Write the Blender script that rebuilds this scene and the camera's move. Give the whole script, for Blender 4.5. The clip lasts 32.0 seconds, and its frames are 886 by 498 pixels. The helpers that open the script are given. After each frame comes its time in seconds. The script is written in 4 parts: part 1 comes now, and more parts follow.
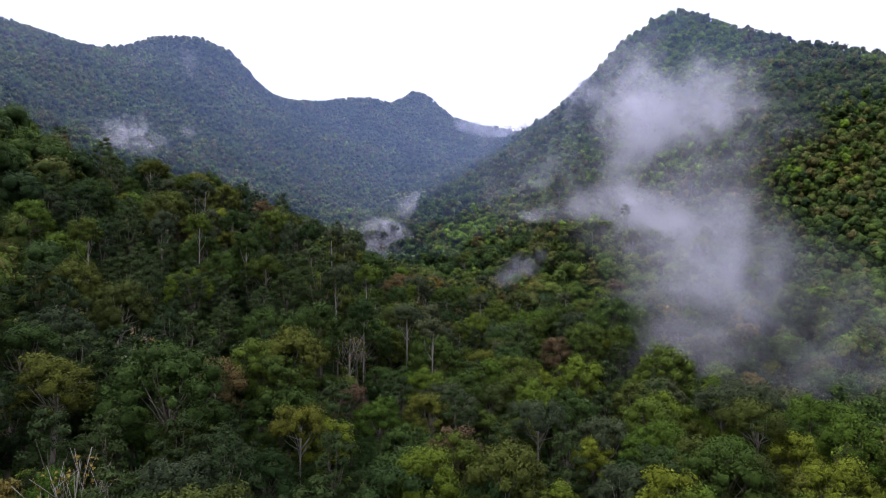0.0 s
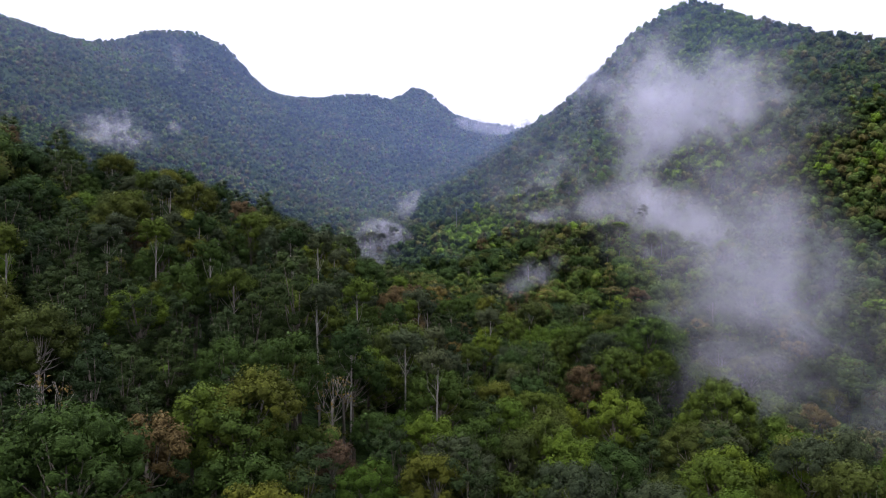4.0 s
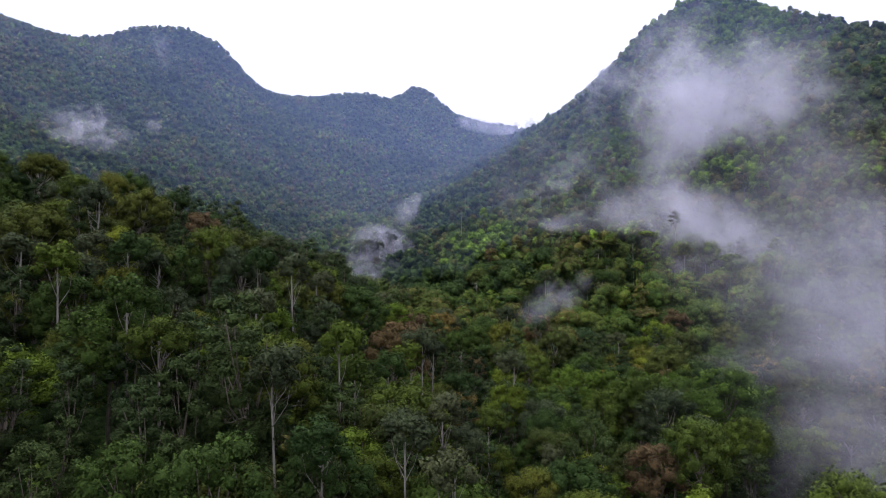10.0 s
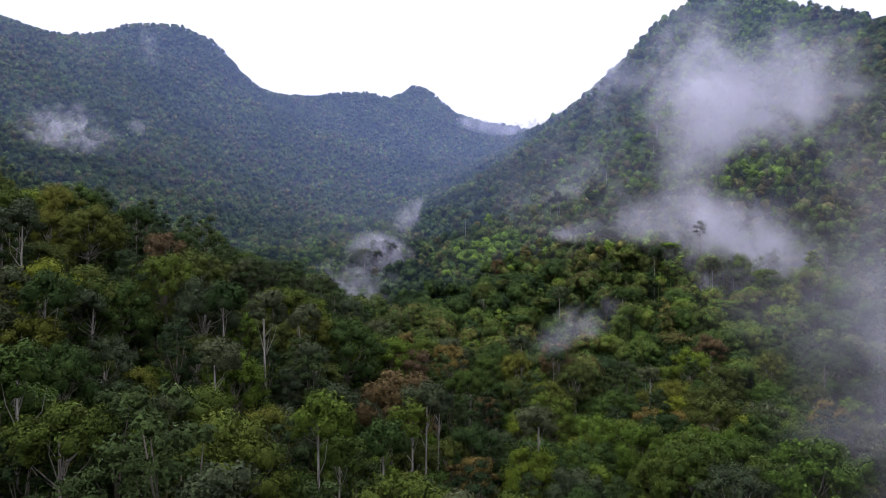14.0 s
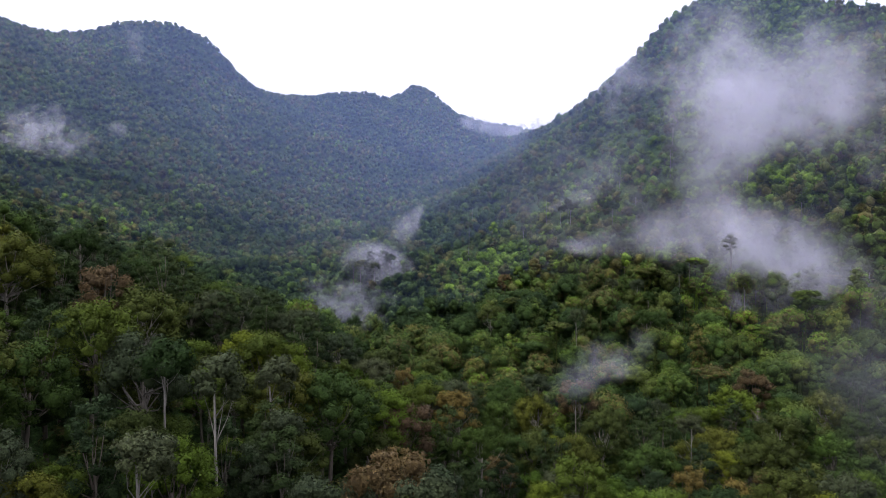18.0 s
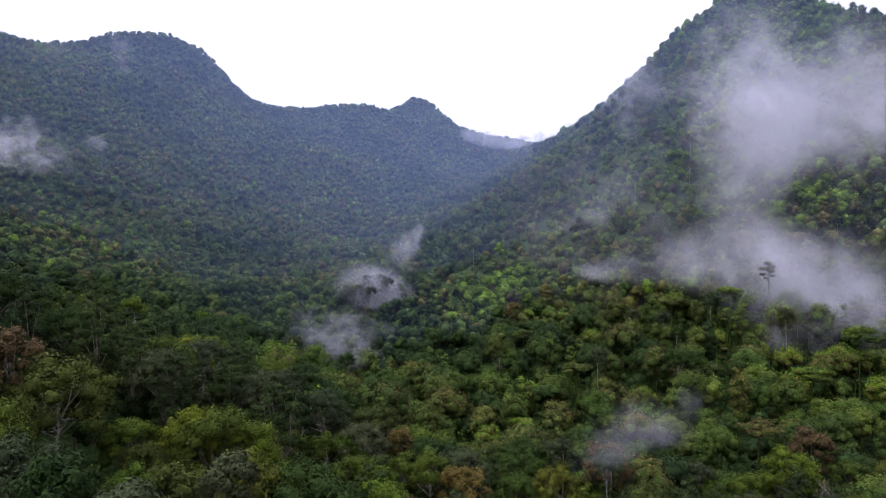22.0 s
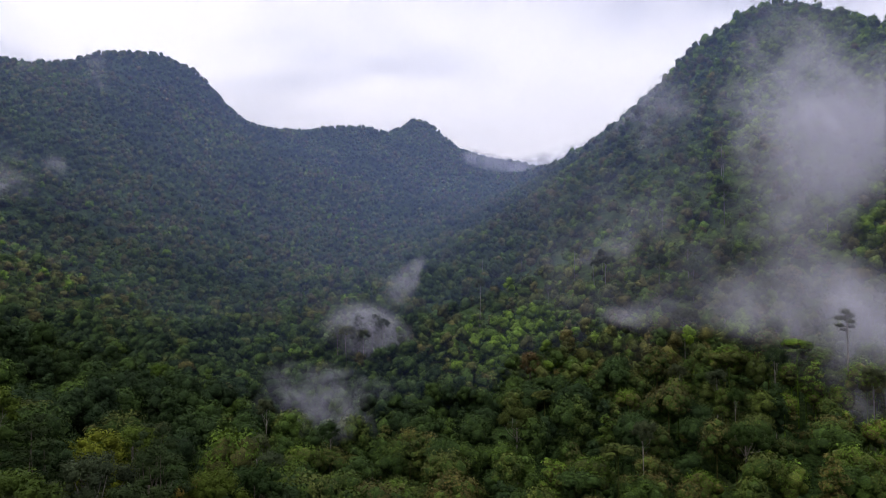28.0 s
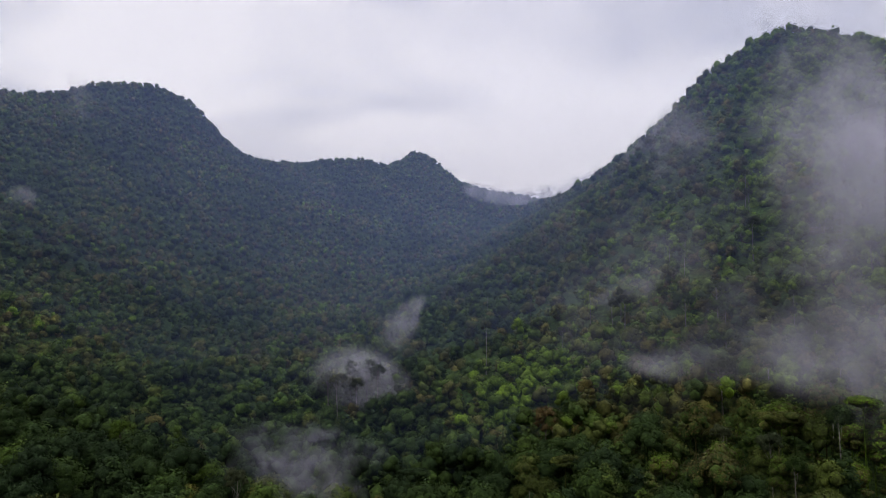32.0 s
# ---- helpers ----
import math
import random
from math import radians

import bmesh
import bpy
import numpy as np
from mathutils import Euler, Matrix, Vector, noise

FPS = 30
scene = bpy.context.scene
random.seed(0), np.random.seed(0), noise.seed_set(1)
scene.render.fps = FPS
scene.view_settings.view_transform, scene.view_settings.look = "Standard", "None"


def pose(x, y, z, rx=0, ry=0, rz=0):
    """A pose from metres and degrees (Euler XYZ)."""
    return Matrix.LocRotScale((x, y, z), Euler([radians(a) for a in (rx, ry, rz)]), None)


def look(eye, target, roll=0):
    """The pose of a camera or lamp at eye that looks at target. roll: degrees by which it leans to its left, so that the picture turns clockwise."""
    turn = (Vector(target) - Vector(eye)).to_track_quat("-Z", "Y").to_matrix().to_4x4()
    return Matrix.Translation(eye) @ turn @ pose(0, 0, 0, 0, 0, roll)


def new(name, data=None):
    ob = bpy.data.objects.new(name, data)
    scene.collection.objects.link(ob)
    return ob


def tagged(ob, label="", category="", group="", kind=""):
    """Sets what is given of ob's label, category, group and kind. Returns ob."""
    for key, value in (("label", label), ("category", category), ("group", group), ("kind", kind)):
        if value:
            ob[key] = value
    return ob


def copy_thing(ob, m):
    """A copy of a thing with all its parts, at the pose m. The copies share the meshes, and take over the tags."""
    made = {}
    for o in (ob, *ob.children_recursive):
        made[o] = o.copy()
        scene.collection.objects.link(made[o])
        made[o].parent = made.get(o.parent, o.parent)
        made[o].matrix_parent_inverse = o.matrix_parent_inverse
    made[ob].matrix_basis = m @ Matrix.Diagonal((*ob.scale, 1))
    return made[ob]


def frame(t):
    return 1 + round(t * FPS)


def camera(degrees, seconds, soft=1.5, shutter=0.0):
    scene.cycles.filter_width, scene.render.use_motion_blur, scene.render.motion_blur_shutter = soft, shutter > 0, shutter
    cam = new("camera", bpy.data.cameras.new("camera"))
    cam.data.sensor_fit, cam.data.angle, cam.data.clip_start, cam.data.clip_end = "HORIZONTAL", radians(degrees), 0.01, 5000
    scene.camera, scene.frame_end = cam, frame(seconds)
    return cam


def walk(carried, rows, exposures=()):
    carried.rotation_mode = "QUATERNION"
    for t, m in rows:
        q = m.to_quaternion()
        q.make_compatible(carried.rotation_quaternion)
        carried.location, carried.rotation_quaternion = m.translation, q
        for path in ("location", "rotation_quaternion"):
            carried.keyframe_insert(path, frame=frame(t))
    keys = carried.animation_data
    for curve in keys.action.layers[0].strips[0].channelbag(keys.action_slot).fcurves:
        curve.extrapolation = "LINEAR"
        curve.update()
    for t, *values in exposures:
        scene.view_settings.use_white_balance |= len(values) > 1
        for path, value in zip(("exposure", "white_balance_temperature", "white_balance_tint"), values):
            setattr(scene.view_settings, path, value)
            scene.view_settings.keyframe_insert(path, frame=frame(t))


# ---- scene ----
cam = camera(65.33, 32.0, soft=0.9)
PATH = [
    (0, pose(5.08, -117.09, -16.31, 90.13, 0, 0)),
    (1, pose(4.81, -109.15, -15.48, 90.10, 0, 0)),
    (2, pose(4.51, -101.26, -14.69, 90.10, 0, 0)),
    (3, pose(4.18, -93.50, -14.03, 90.07, 0, 0)),
    (5, pose(3.29, -78.58, -12.84, 90.00, 0, 0)),
    (6, pose(2.84, -71.33, -12.11, 90.01, 0, 0)),
    (7, pose(2.44, -64.17, -11.19, 90.04, 0, 0)),
    (8, pose(2.11, -57.04, -10.14, 90.06, 0, 0)),
    (9, pose(1.80, -49.92, -9.01, 90.07, 0, 0)),
    (10, pose(1.46, -42.78, -7.84, 90.10, 0, 0)),
    (11, pose(1.02, -35.66, -6.55, 90.08, 0, 0)),
    (12, pose(0.62, -28.50, -5.03, 90.11, 0, 0)),
    (13, pose(0.25, -21.33, -3.36, 90.11, 0, 0)),
    (15, pose(-0.45, -6.89, 0.00, 90.00, 0, 0)),
    (16, pose(-0.74, 0.33, 1.66, 90.00, 0, 0)),
    (17, pose(-0.99, 7.52, 3.32, 90.01, 0, 0)),
    (18, pose(-1.23, 14.69, 4.96, 90.03, 0, 0)),
    (19, pose(-1.51, 21.85, 6.56, 90.06, 0, 0)),
    (20, pose(-1.82, 29.07, 8.07, 90.33, 0, 0)),
    (21, pose(-2.10, 36.37, 9.49, 90.67, 0, 0)),
    (22, pose(-2.35, 43.72, 10.85, 91.02, 0, 0)),
    (23, pose(-2.58, 51.11, 12.22, 91.36, 0, 0)),
    (24, pose(-2.77, 58.51, 13.54, 91.67, 0, 0)),
    (25, pose(-2.97, 65.89, 14.78, 91.99, 0, 0)),
    (27, pose(-3.42, 80.57, 17.02, 92.63, 0, 0)),
    (28, pose(-3.63, 87.90, 18.03, 92.90, 0, 0)),
    (29, pose(-3.82, 95.23, 18.93, 93.41, 0, 0)),
    (30, pose(-4.02, 102.53, 19.74, 94.18, 0, 0)),
    (31, pose(-4.25, 109.80, 20.50, 94.96, 0, 0)),
    (32, pose(-4.50, 117.05, 21.26, 95.72, 0, 0)),
]
walk(cam, PATH, exposures=[(0, 0.15, 6200, 15), (18, 0.15, 6200, 15), (22, 0.07, 6250, 15), (26, -0.25, 6400, 13), (32, -0.8, 6700, 10)])

# ---------------------------------------------------------------- light
SUN_EL, SUN_AZ = radians(58), radians(-108)
world = bpy.data.worlds.new("overcast_sky")
scene.world = world
world.use_nodes = True
wn, wl = world.node_tree.nodes, world.node_tree.links
wn.clear()
w_out = wn.new("ShaderNodeOutputWorld")
w_bg = wn.new("ShaderNodeBackground")
w_bg.inputs["Strength"].default_value = 1.62
sky = wn.new("ShaderNodeTexSky")
sky.sky_type = "NISHITA"
sky.sun_disc = False
sky.sun_elevation = SUN_EL
sky.sun_rotation = SUN_AZ
sky.altitude = 900
dim = wn.new("ShaderNodeMix")
dim.data_type, dim.blend_type = "RGBA", "MULTIPLY"
dim.inputs[0].default_value = 1.0
dim.inputs[7].default_value = (0.09, 0.09, 0.09, 1)
wl.new(sky.outputs[0], dim.inputs[6])
# a closed cloud deck with paler and greyer folds
coords = wn.new("ShaderNodeTexCoord")
fold = wn.new("ShaderNodeMapping")
fold.inputs["Scale"].default_value = (1.3, 1.3, 3.2)
fold.inputs["Location"].default_value = (3.1, 0.4, 1.7)
wl.new(coords.outputs["Generated"], fold.inputs["Vector"])
cloud = wn.new("ShaderNodeTexNoise")
cloud.inputs["Scale"].default_value = 1.6
cloud.inputs["Detail"].default_value = 5
cloud.inputs["Roughness"].default_value = 0.5
cloud.inputs["Distortion"].default_value = 0.6
wl.new(fold.outputs[0], cloud.inputs["Vector"])
ramp = wn.new("ShaderNodeValToRGB")
ramp.color_ramp.elements[0].position, ramp.color_ramp.elements[0].color = 0.38, (0.66, 0.67, 0.78, 1)
ramp.color_ramp.elements[1].position, ramp.color_ramp.elements[1].color = 0.58, (1.12, 1.09, 1.14, 1)
wl.new(cloud.outputs[0], ramp.inputs[0])
# brighter and whiter low down
split = wn.new("ShaderNodeSeparateXYZ")
wl.new(coords.outputs["Generated"], split.inputs[0])
low = wn.new("ShaderNodeMapRange")
low.inputs["From Min"].default_value, low.inputs["From Max"].default_value = 0.15, 0.31
low.inputs["To Min"].default_value, low.inputs["To Max"].default_value = 1.0, 0.0
wl.new(split.outputs[2], low.inputs[0])
glow = wn.new("ShaderNodeMix")
glow.data_type = "RGBA"
glow.inputs[7].default_value = (0.90, 0.86, 0.90, 1)
wl.new(low.outputs[0], glow.inputs[0])
wl.new(ramp.outputs[0], glow.inputs[6])
deck = wn.new("ShaderNodeMix")
deck.data_type = "RGBA"
deck.inputs[0].default_value = 0.92
# an overcast sky is brightest overhead
high = wn.new("ShaderNodeMapRange")
high.interpolation_type = "SMOOTHSTEP"
high.inputs["From Min"].default_value, high.inputs["From Max"].default_value = 0.4, 1.0
high.inputs["To Min"].default_value, high.inputs["To Max"].default_value = 1.0, 2.7
wl.new(split.outputs[2], high.inputs[0])
lift = wn.new("ShaderNodeVectorMath")
lift.operation = "SCALE"
wl.new(glow.outputs[2], lift.inputs[0])
wl.new(high.outputs[0], lift.inputs["Scale"])
wl.new(dim.outputs[2], deck.inputs[6])
wl.new(lift.outputs[0], deck.inputs[7])
wl.new(deck.outputs[2], w_bg.inputs["Color"])
wl.new(w_bg.outputs[0], w_out.inputs[0])

sun = new("sun", bpy.data.lights.new("sun", "SUN"))
sun.data.energy = 2.9
sun.data.angle = radians(24)
sun.data.color = (1.0, 0.95, 0.86)
sun.matrix_world = look((0, 0, 400), (0 - 400 * math.sin(SUN_AZ) / math.tan(SUN_EL),
                                      0 - 400 * math.cos(SUN_AZ) / math.tan(SUN_EL), 0))
scene.cycles.transparent_max_bounces = 48

# ---------------------------------------------------------------- materials
def nodes_of(name):
    m = bpy.data.materials.new(name)
    m.use_nodes = True
    return m, m.node_tree.nodes, m.node_tree.links, m.node_tree.nodes["Principled BSDF"]


def noise_node(nt, lk, vector, scale, detail=4, rough=0.55, twist=0.0):
    n = nt.new("ShaderNodeTexNoise")
    n.inputs["Scale"].default_value = scale
    n.inputs["Detail"].default_value = detail
    n.inputs["Roughness"].default_value = rough
    n.inputs["Distortion"].default_value = twist
    lk.new(vector, n.inputs["Vector"])
    return n.outputs[0]


def ramp_node(nt, lk, value, stops):
    r = nt.new("ShaderNodeValToRGB")
    while len(r.color_ramp.elements) < len(stops):
        r.color_ramp.elements.new(0.5)
    for e, (p, c) in zip(r.color_ramp.elements, stops):
        e.position, e.color = p, (*c, 1)
    lk.new(value, r.inputs[0])
    return r.outputs[0]


def mix_node(nt, lk, fac, a, b, blend="MIX"):
    m = nt.new("ShaderNodeMix")
    m.data_type, m.blend_type = "RGBA", blend
    for sock, v in ((m.inputs[0], fac), (m.inputs[6], a), (m.inputs[7], b)):
        if isinstance(v, (int, float)):
            sock.default_value = v
        elif isinstance(v, tuple):
            sock.default_value = (*v, 1)
        else:
            lk.new(v, sock)
    return m.outputs[2]


def foliage(name, stops, spread=0.16, joined=False):
    """Leaves: the tree's own tone, then sprays of leaves lighter and darker, then single leaf clusters."""
    m, nt, lk, b = nodes_of(name)
    geo = nt.new("ShaderNodeNewGeometry")
    if joined:
        at = nt.new("ShaderNodeAttribute")
        at.attribute_name = "tone"
        tone = at.outputs["Fac"]
    else:
        tone = nt.new("ShaderNodeObjectInfo").outputs["Random"]
    base = ramp_node(nt, lk, tone, stops)
    spray = noise_node(nt, lk, geo.outputs["Position"], 0.45, 3)
    leaf = geo.outputs["Random Per Island"]
    v1 = ramp_node(nt, lk, spray, ((0.3, (0.74, 0.75, 0.78)), (0.7, (1.24, 1.22, 1.08))))
    lo, hi = 1 - spread, 1 + spread
    v2 = ramp_node(nt, lk, leaf, ((0.0, (lo, lo, lo)), (1.0, (hi, hi, hi * 0.92))))
    c = mix_node(nt, lk, 1.0, base, v1, "MULTIPLY")
    c = mix_node(nt, lk, 1.0, c, v2, "MULTIPLY")
    fine = noise_node(nt, lk, geo.outputs["Position"], 4.2, 4, 0.65)
    v3 = ramp_node(nt, lk, fine, ((0.36, (0.52, 0.54, 0.54)), (0.52, (0.98, 0.98, 0.98)), (0.66, (1.44, 1.44, 1.34))) if joined else ((0.36, (0.62, 0.64, 0.62)), (0.52, (0.99, 0.99, 0.99)), (0.66, (1.36, 1.36, 1.28))))
    c = mix_node(nt, lk, 1.0, c, v3, "MULTIPLY")
    if joined:
        # single crowns, then whole stands of one species
        broad = noise_node(nt, lk, geo.outputs["Position"], 0.11, 4, 0.65)
        v4 = ramp_node(nt, lk, broad, ((0.34, (0.68, 0.71, 0.75)), (0.5, (1.0, 1.0, 1.0)), (0.66, (1.34, 1.31, 1.16))))
        c = mix_node(nt, lk, 1.0, c, v4, "MULTIPLY")
        clump = noise_node(nt, lk, geo.outputs["Position"], 1.1, 3, 0.6)
        v5 = ramp_node(nt, lk, clump, ((0.34, (0.68, 0.70, 0.72)), (0.51, (0.98, 0.98, 0.98)), (0.68, (1.30, 1.30, 1.24))))
        c = mix_node(nt, lk, 1.0, c, v5, "MULTIPLY")
        stand = noise_node(nt, lk, geo.outputs["Position"], 0.013, 4, 0.6)
        v6 = ramp_node(nt, lk, stand, ((0.36, (0.76, 0.80, 0.90)), (0.5, (1.0, 1.0, 1.0)), (0.64, (1.22, 1.24, 1.02))))
        c = mix_node(nt, lk, 1.0, c, v6, "MULTIPLY")
    bump = nt.new("ShaderNodeBump")
    bump.inputs["Strength"].default_value = 0.9
    bump.inputs["Distance"].default_value = 0.35
    lk.new(fine, bump.inputs["Height"])
    lk.new(bump.outputs[0], b.inputs["Normal"])
    lk.new(c, b.inputs["Base Color"])
    b.inputs["Roughness"].default_value = 0.75
    b.inputs["Specular IOR Level"].default_value = 0.06
    tl = nt.new("ShaderNodeBsdfTranslucent")
    lk.new(c, tl.inputs["Color"])
    mx = nt.new("ShaderNodeMixShader")
    mx.inputs[0].default_value = 0.18
    lk.new(b.outputs[0], mx.inputs[1])
    lk.new(tl.outputs[0], mx.inputs[2])
    lk.new(mx.outputs[0], nt["Material Output"].inputs["Surface"])
    return m


GREENS = ((0.0, (0.0190, 0.0350, 0.0160)), (0.25, (0.0310, 0.0550, 0.0165)), (0.45, (0.0450, 0.0750, 0.0170)), (0.58, (0.0660, 0.0780, 0.0240)),
          (0.68, (0.0820, 0.0720, 0.0270)), (0.78, (0.0570, 0.0920, 0.0170)), (0.9, (0.0680, 0.1120, 0.0160)), (1.0, (0.0900, 0.1480, 0.0160)))
M_GREEN = foliage("leaves_mid_green", ((0.0, (0.0174, 0.0348, 0.0113)), (0.5, (0.0322, 0.0557, 0.0113)), (0.8, (0.0496, 0.0679, 0.0113)), (1.0, (0.0522, 0.0800, 0.0113))), 0.22)
M_LIME = foliage("leaves_yellow_green", ((0.0, (0.0365, 0.0687, 0.0104)), (0.5, (0.0609, 0.0940, 0.0113)), (1.0, (0.0974, 0.1157, 0.0117))), 0.22)
M_OLIVE = foliage("leaves_olive", ((0.0, (0.0331, 0.0461, 0.0130)), (0.5, (0.0487, 0.0618, 0.0130)), (1.0, (0.0748, 0.0809, 0.0122))), 0.22)
M_DARK = foliage("leaves_dark_green", ((0.0, (0.0150, 0.0270, 0.0115)), (1.0, (0.0290, 0.0450, 0.0140))), 0.22)
M_GREY = foliage("leaves_grey_green", ((0.0, (0.0280, 0.0410, 0.0230)), (1.0, (0.0510, 0.0600, 0.0310))), 0.22)
M_RUST = foliage("leaves_russet", ((0.0, (0.0640, 0.0430, 0.0300)), (0.5, (0.0880, 0.0650, 0.0260)), (1.0, (0.1150, 0.0900, 0.0220))), 0.22)
M_FOREST = foliage("leaves_of_forest", GREENS, 0.20, joined=True)


def bark(name, a, b_col):
    m, nt, lk, b = nodes_of(name)
    co = nt.new("ShaderNodeTexCoord")
    mp = nt.new("ShaderNodeMapping")
    mp.inputs["Scale"].default_value = (2.5, 2.5, 0.35)
    lk.new(co.outputs["Object"], mp.inputs["Vector"])
    n = noise_node(nt, lk, mp.outputs[0], 2.0, 6, 0.65)
    lk.new(ramp_node(nt, lk, n, ((0.32, a), (0.7, b_col))), b.inputs["Base Color"])
    b.inputs["Roughness"].default_value = 0.9
    bp = nt.new("ShaderNodeBump")
    bp.inputs["Strength"].default_value = 0.5
    lk.new(n, bp.inputs["Height"])
    lk.new(bp.outputs[0], b.inputs["Normal"])
    return m


M_BARK = bark("bark_brown", (0.03, 0.024, 0.018), (0.09, 0.075, 0.06))
M_WHITE = bark("bark_white", (0.06, 0.056, 0.05), (0.16, 0.148, 0.13))
M_PALE = bark("bark_pale", (0.055, 0.05, 0.043), (0.15, 0.135, 0.115))

M_GROUND, nt, lk, b = nodes_of("forest_floor")
gp = nt.new("ShaderNodeNewGeometry").outputs["Position"]
g1 = ramp_node(nt, lk, noise_node(nt, lk, gp, 0.06, 8, 0.6), ((0.3, (0.016, 0.032, 0.010)), (0.55, (0.028, 0.050, 0.014)), (0.75, (0.044, 0.050, 0.018))))
g2 = ramp_node(nt, lk, noise_node(nt, lk, gp, 0.8, 6, 0.7), ((0.36, (0.25, 0.25, 0.28)), (0.52, (0.9, 0.9, 0.9)), (0.66, (1.7, 1.7, 1.5))))
lk.new(mix_node(nt, lk, 1.0, g1, g2, "MULTIPLY"), b.inputs["Base Color"])
b.inputs["Roughness"].default_value = 0.95
b.inputs["Specular IOR Level"].default_value = 0.05
bp = nt.new("ShaderNodeBump")
bp.inputs["Strength"].default_value = 1.0
bp.inputs["Distance"].default_value = 1.0
lk.new(noise_node(nt, lk, gp, 0.5, 8, 0.7), bp.inputs["Height"])
lk.new(bp.outputs[0], b.inputs["Normal"])


def mist_material(name, strength, grain, colour):
    """Droplets: thin where the bank ends, in torn wisps inside it. Local coordinates run from -1 to 1."""
    m = bpy.data.materials.new(name)
    m.use_nodes = True
    nt, lk = m.node_tree.nodes, m.node_tree.links
    nt.clear()
    out = nt.new("ShaderNodeOutputMaterial")
    co = nt.new("ShaderNodeTexCoord")
    geo = nt.new("ShaderNodeNewGeometry")
    rnd = nt.new("ShaderNodeObjectInfo").outputs["Random"]
    warp = nt.new("ShaderNodeTexNoise")
    warp.noise_dimensions = "4D"
    warp.inputs["Scale"].default_value = grain * 0.6
    warp.inputs["Detail"].default_value = 3
    lk.new(geo.outputs["Position"], warp.inputs["Vector"])
    lk.new(rnd, warp.inputs["W"])
    off = nt.new("ShaderNodeVectorMath")
    off.operation = "SUBTRACT"
    off.inputs[1].default_value = (0.5, 0.5, 0.5)
    lk.new(warp.outputs["Color"], off.inputs[0])
    sc = nt.new("ShaderNodeVectorMath")
    sc.operation = "SCALE"
    sc.inputs["Scale"].default_value = 2.2
    lk.new(off.outputs[0], sc.inputs[0])
    add = nt.new("ShaderNodeVectorMath")
    add.operation = "ADD"
    lk.new(co.outputs["Object"], add.inputs[0])
    lk.new(sc.outputs[0], add.inputs[1])
    ln = nt.new("ShaderNodeVectorMath")
    ln.operation = "LENGTH"
    lk.new(add.outputs[0], ln.inputs[0])
    fall = nt.new("ShaderNodeMapRange")
    fall.interpolation_type = "SMOOTHSTEP"
    fall.inputs["From Min"].default_value, fall.inputs["From Max"].default_value = 0.95, 0.0
    lk.new(ln.outputs["Value"], fall.inputs[0])
    # nothing reaches the rim of the sheets
    ln2 = nt.new("ShaderNodeVectorMath")
    ln2.operation = "LENGTH"
    lk.new(co.outputs["Object"], ln2.inputs[0])
    rim = nt.new("ShaderNodeMapRange")
    rim.interpolation_type = "SMOOTHSTEP"
    rim.inputs["From Min"].default_value, rim.inputs["From Max"].default_value = 1.0, 0.72
    lk.new(ln2.outputs["Value"], rim.inputs[0])
    wisp = nt.new("ShaderNodeMapRange")
    wisp.interpolation_type = "SMOOTHSTEP"
    wisp.inputs["From Min"].default_value, wisp.inputs["From Max"].default_value = 0.34, 0.66
    lk.new(noise_node(nt, lk, geo.outputs["Position"], grain, 8, 0.6), wisp.inputs[0])
    value = fall.outputs[0]
    for other in (rim.outputs[0], wisp.outputs[0], strength):
        mu = nt.new("ShaderNodeMath")
        mu.operation = "MULTIPLY"
        lk.new(value, mu.inputs[0])
        if isinstance(other, float):
            mu.inputs[1].default_value = other
        else:
            lk.new(other, mu.inputs[1])
        value = mu.outputs[0]
    di = nt.new("ShaderNodeBsdfDiffuse")
    di.inputs["Color"].default_value = (*colour, 1)
    tl = nt.new("ShaderNodeBsdfTranslucent")
    tl.inputs["Color"].default_value = (*colour, 1)
    half = nt.new("ShaderNodeMixShader")
    half.inputs[0].default_value = 0.5
    lk.new(di.outputs[0], half.inputs[1])
    lk.new(tl.outputs[0], half.inputs[2])
    tr = nt.new("ShaderNodeBsdfTransparent")
    mx = nt.new("ShaderNodeMixShader")
    lk.new(value, mx.inputs[0])
    lk.new(tr.outputs[0], mx.inputs[1])
    lk.new(half.outputs[0], mx.inputs[2])
    lk.new(mx.outputs[0], out.inputs["Surface"])
    return m


MIST_TONE = (0.59, 0.59, 0.70)
M_WISP = mist_material("mist_thin", 0.20, 0.060, MIST_TONE)
M_FAINT = mist_material("mist_faint", 0.10, 0.070, MIST_TONE)


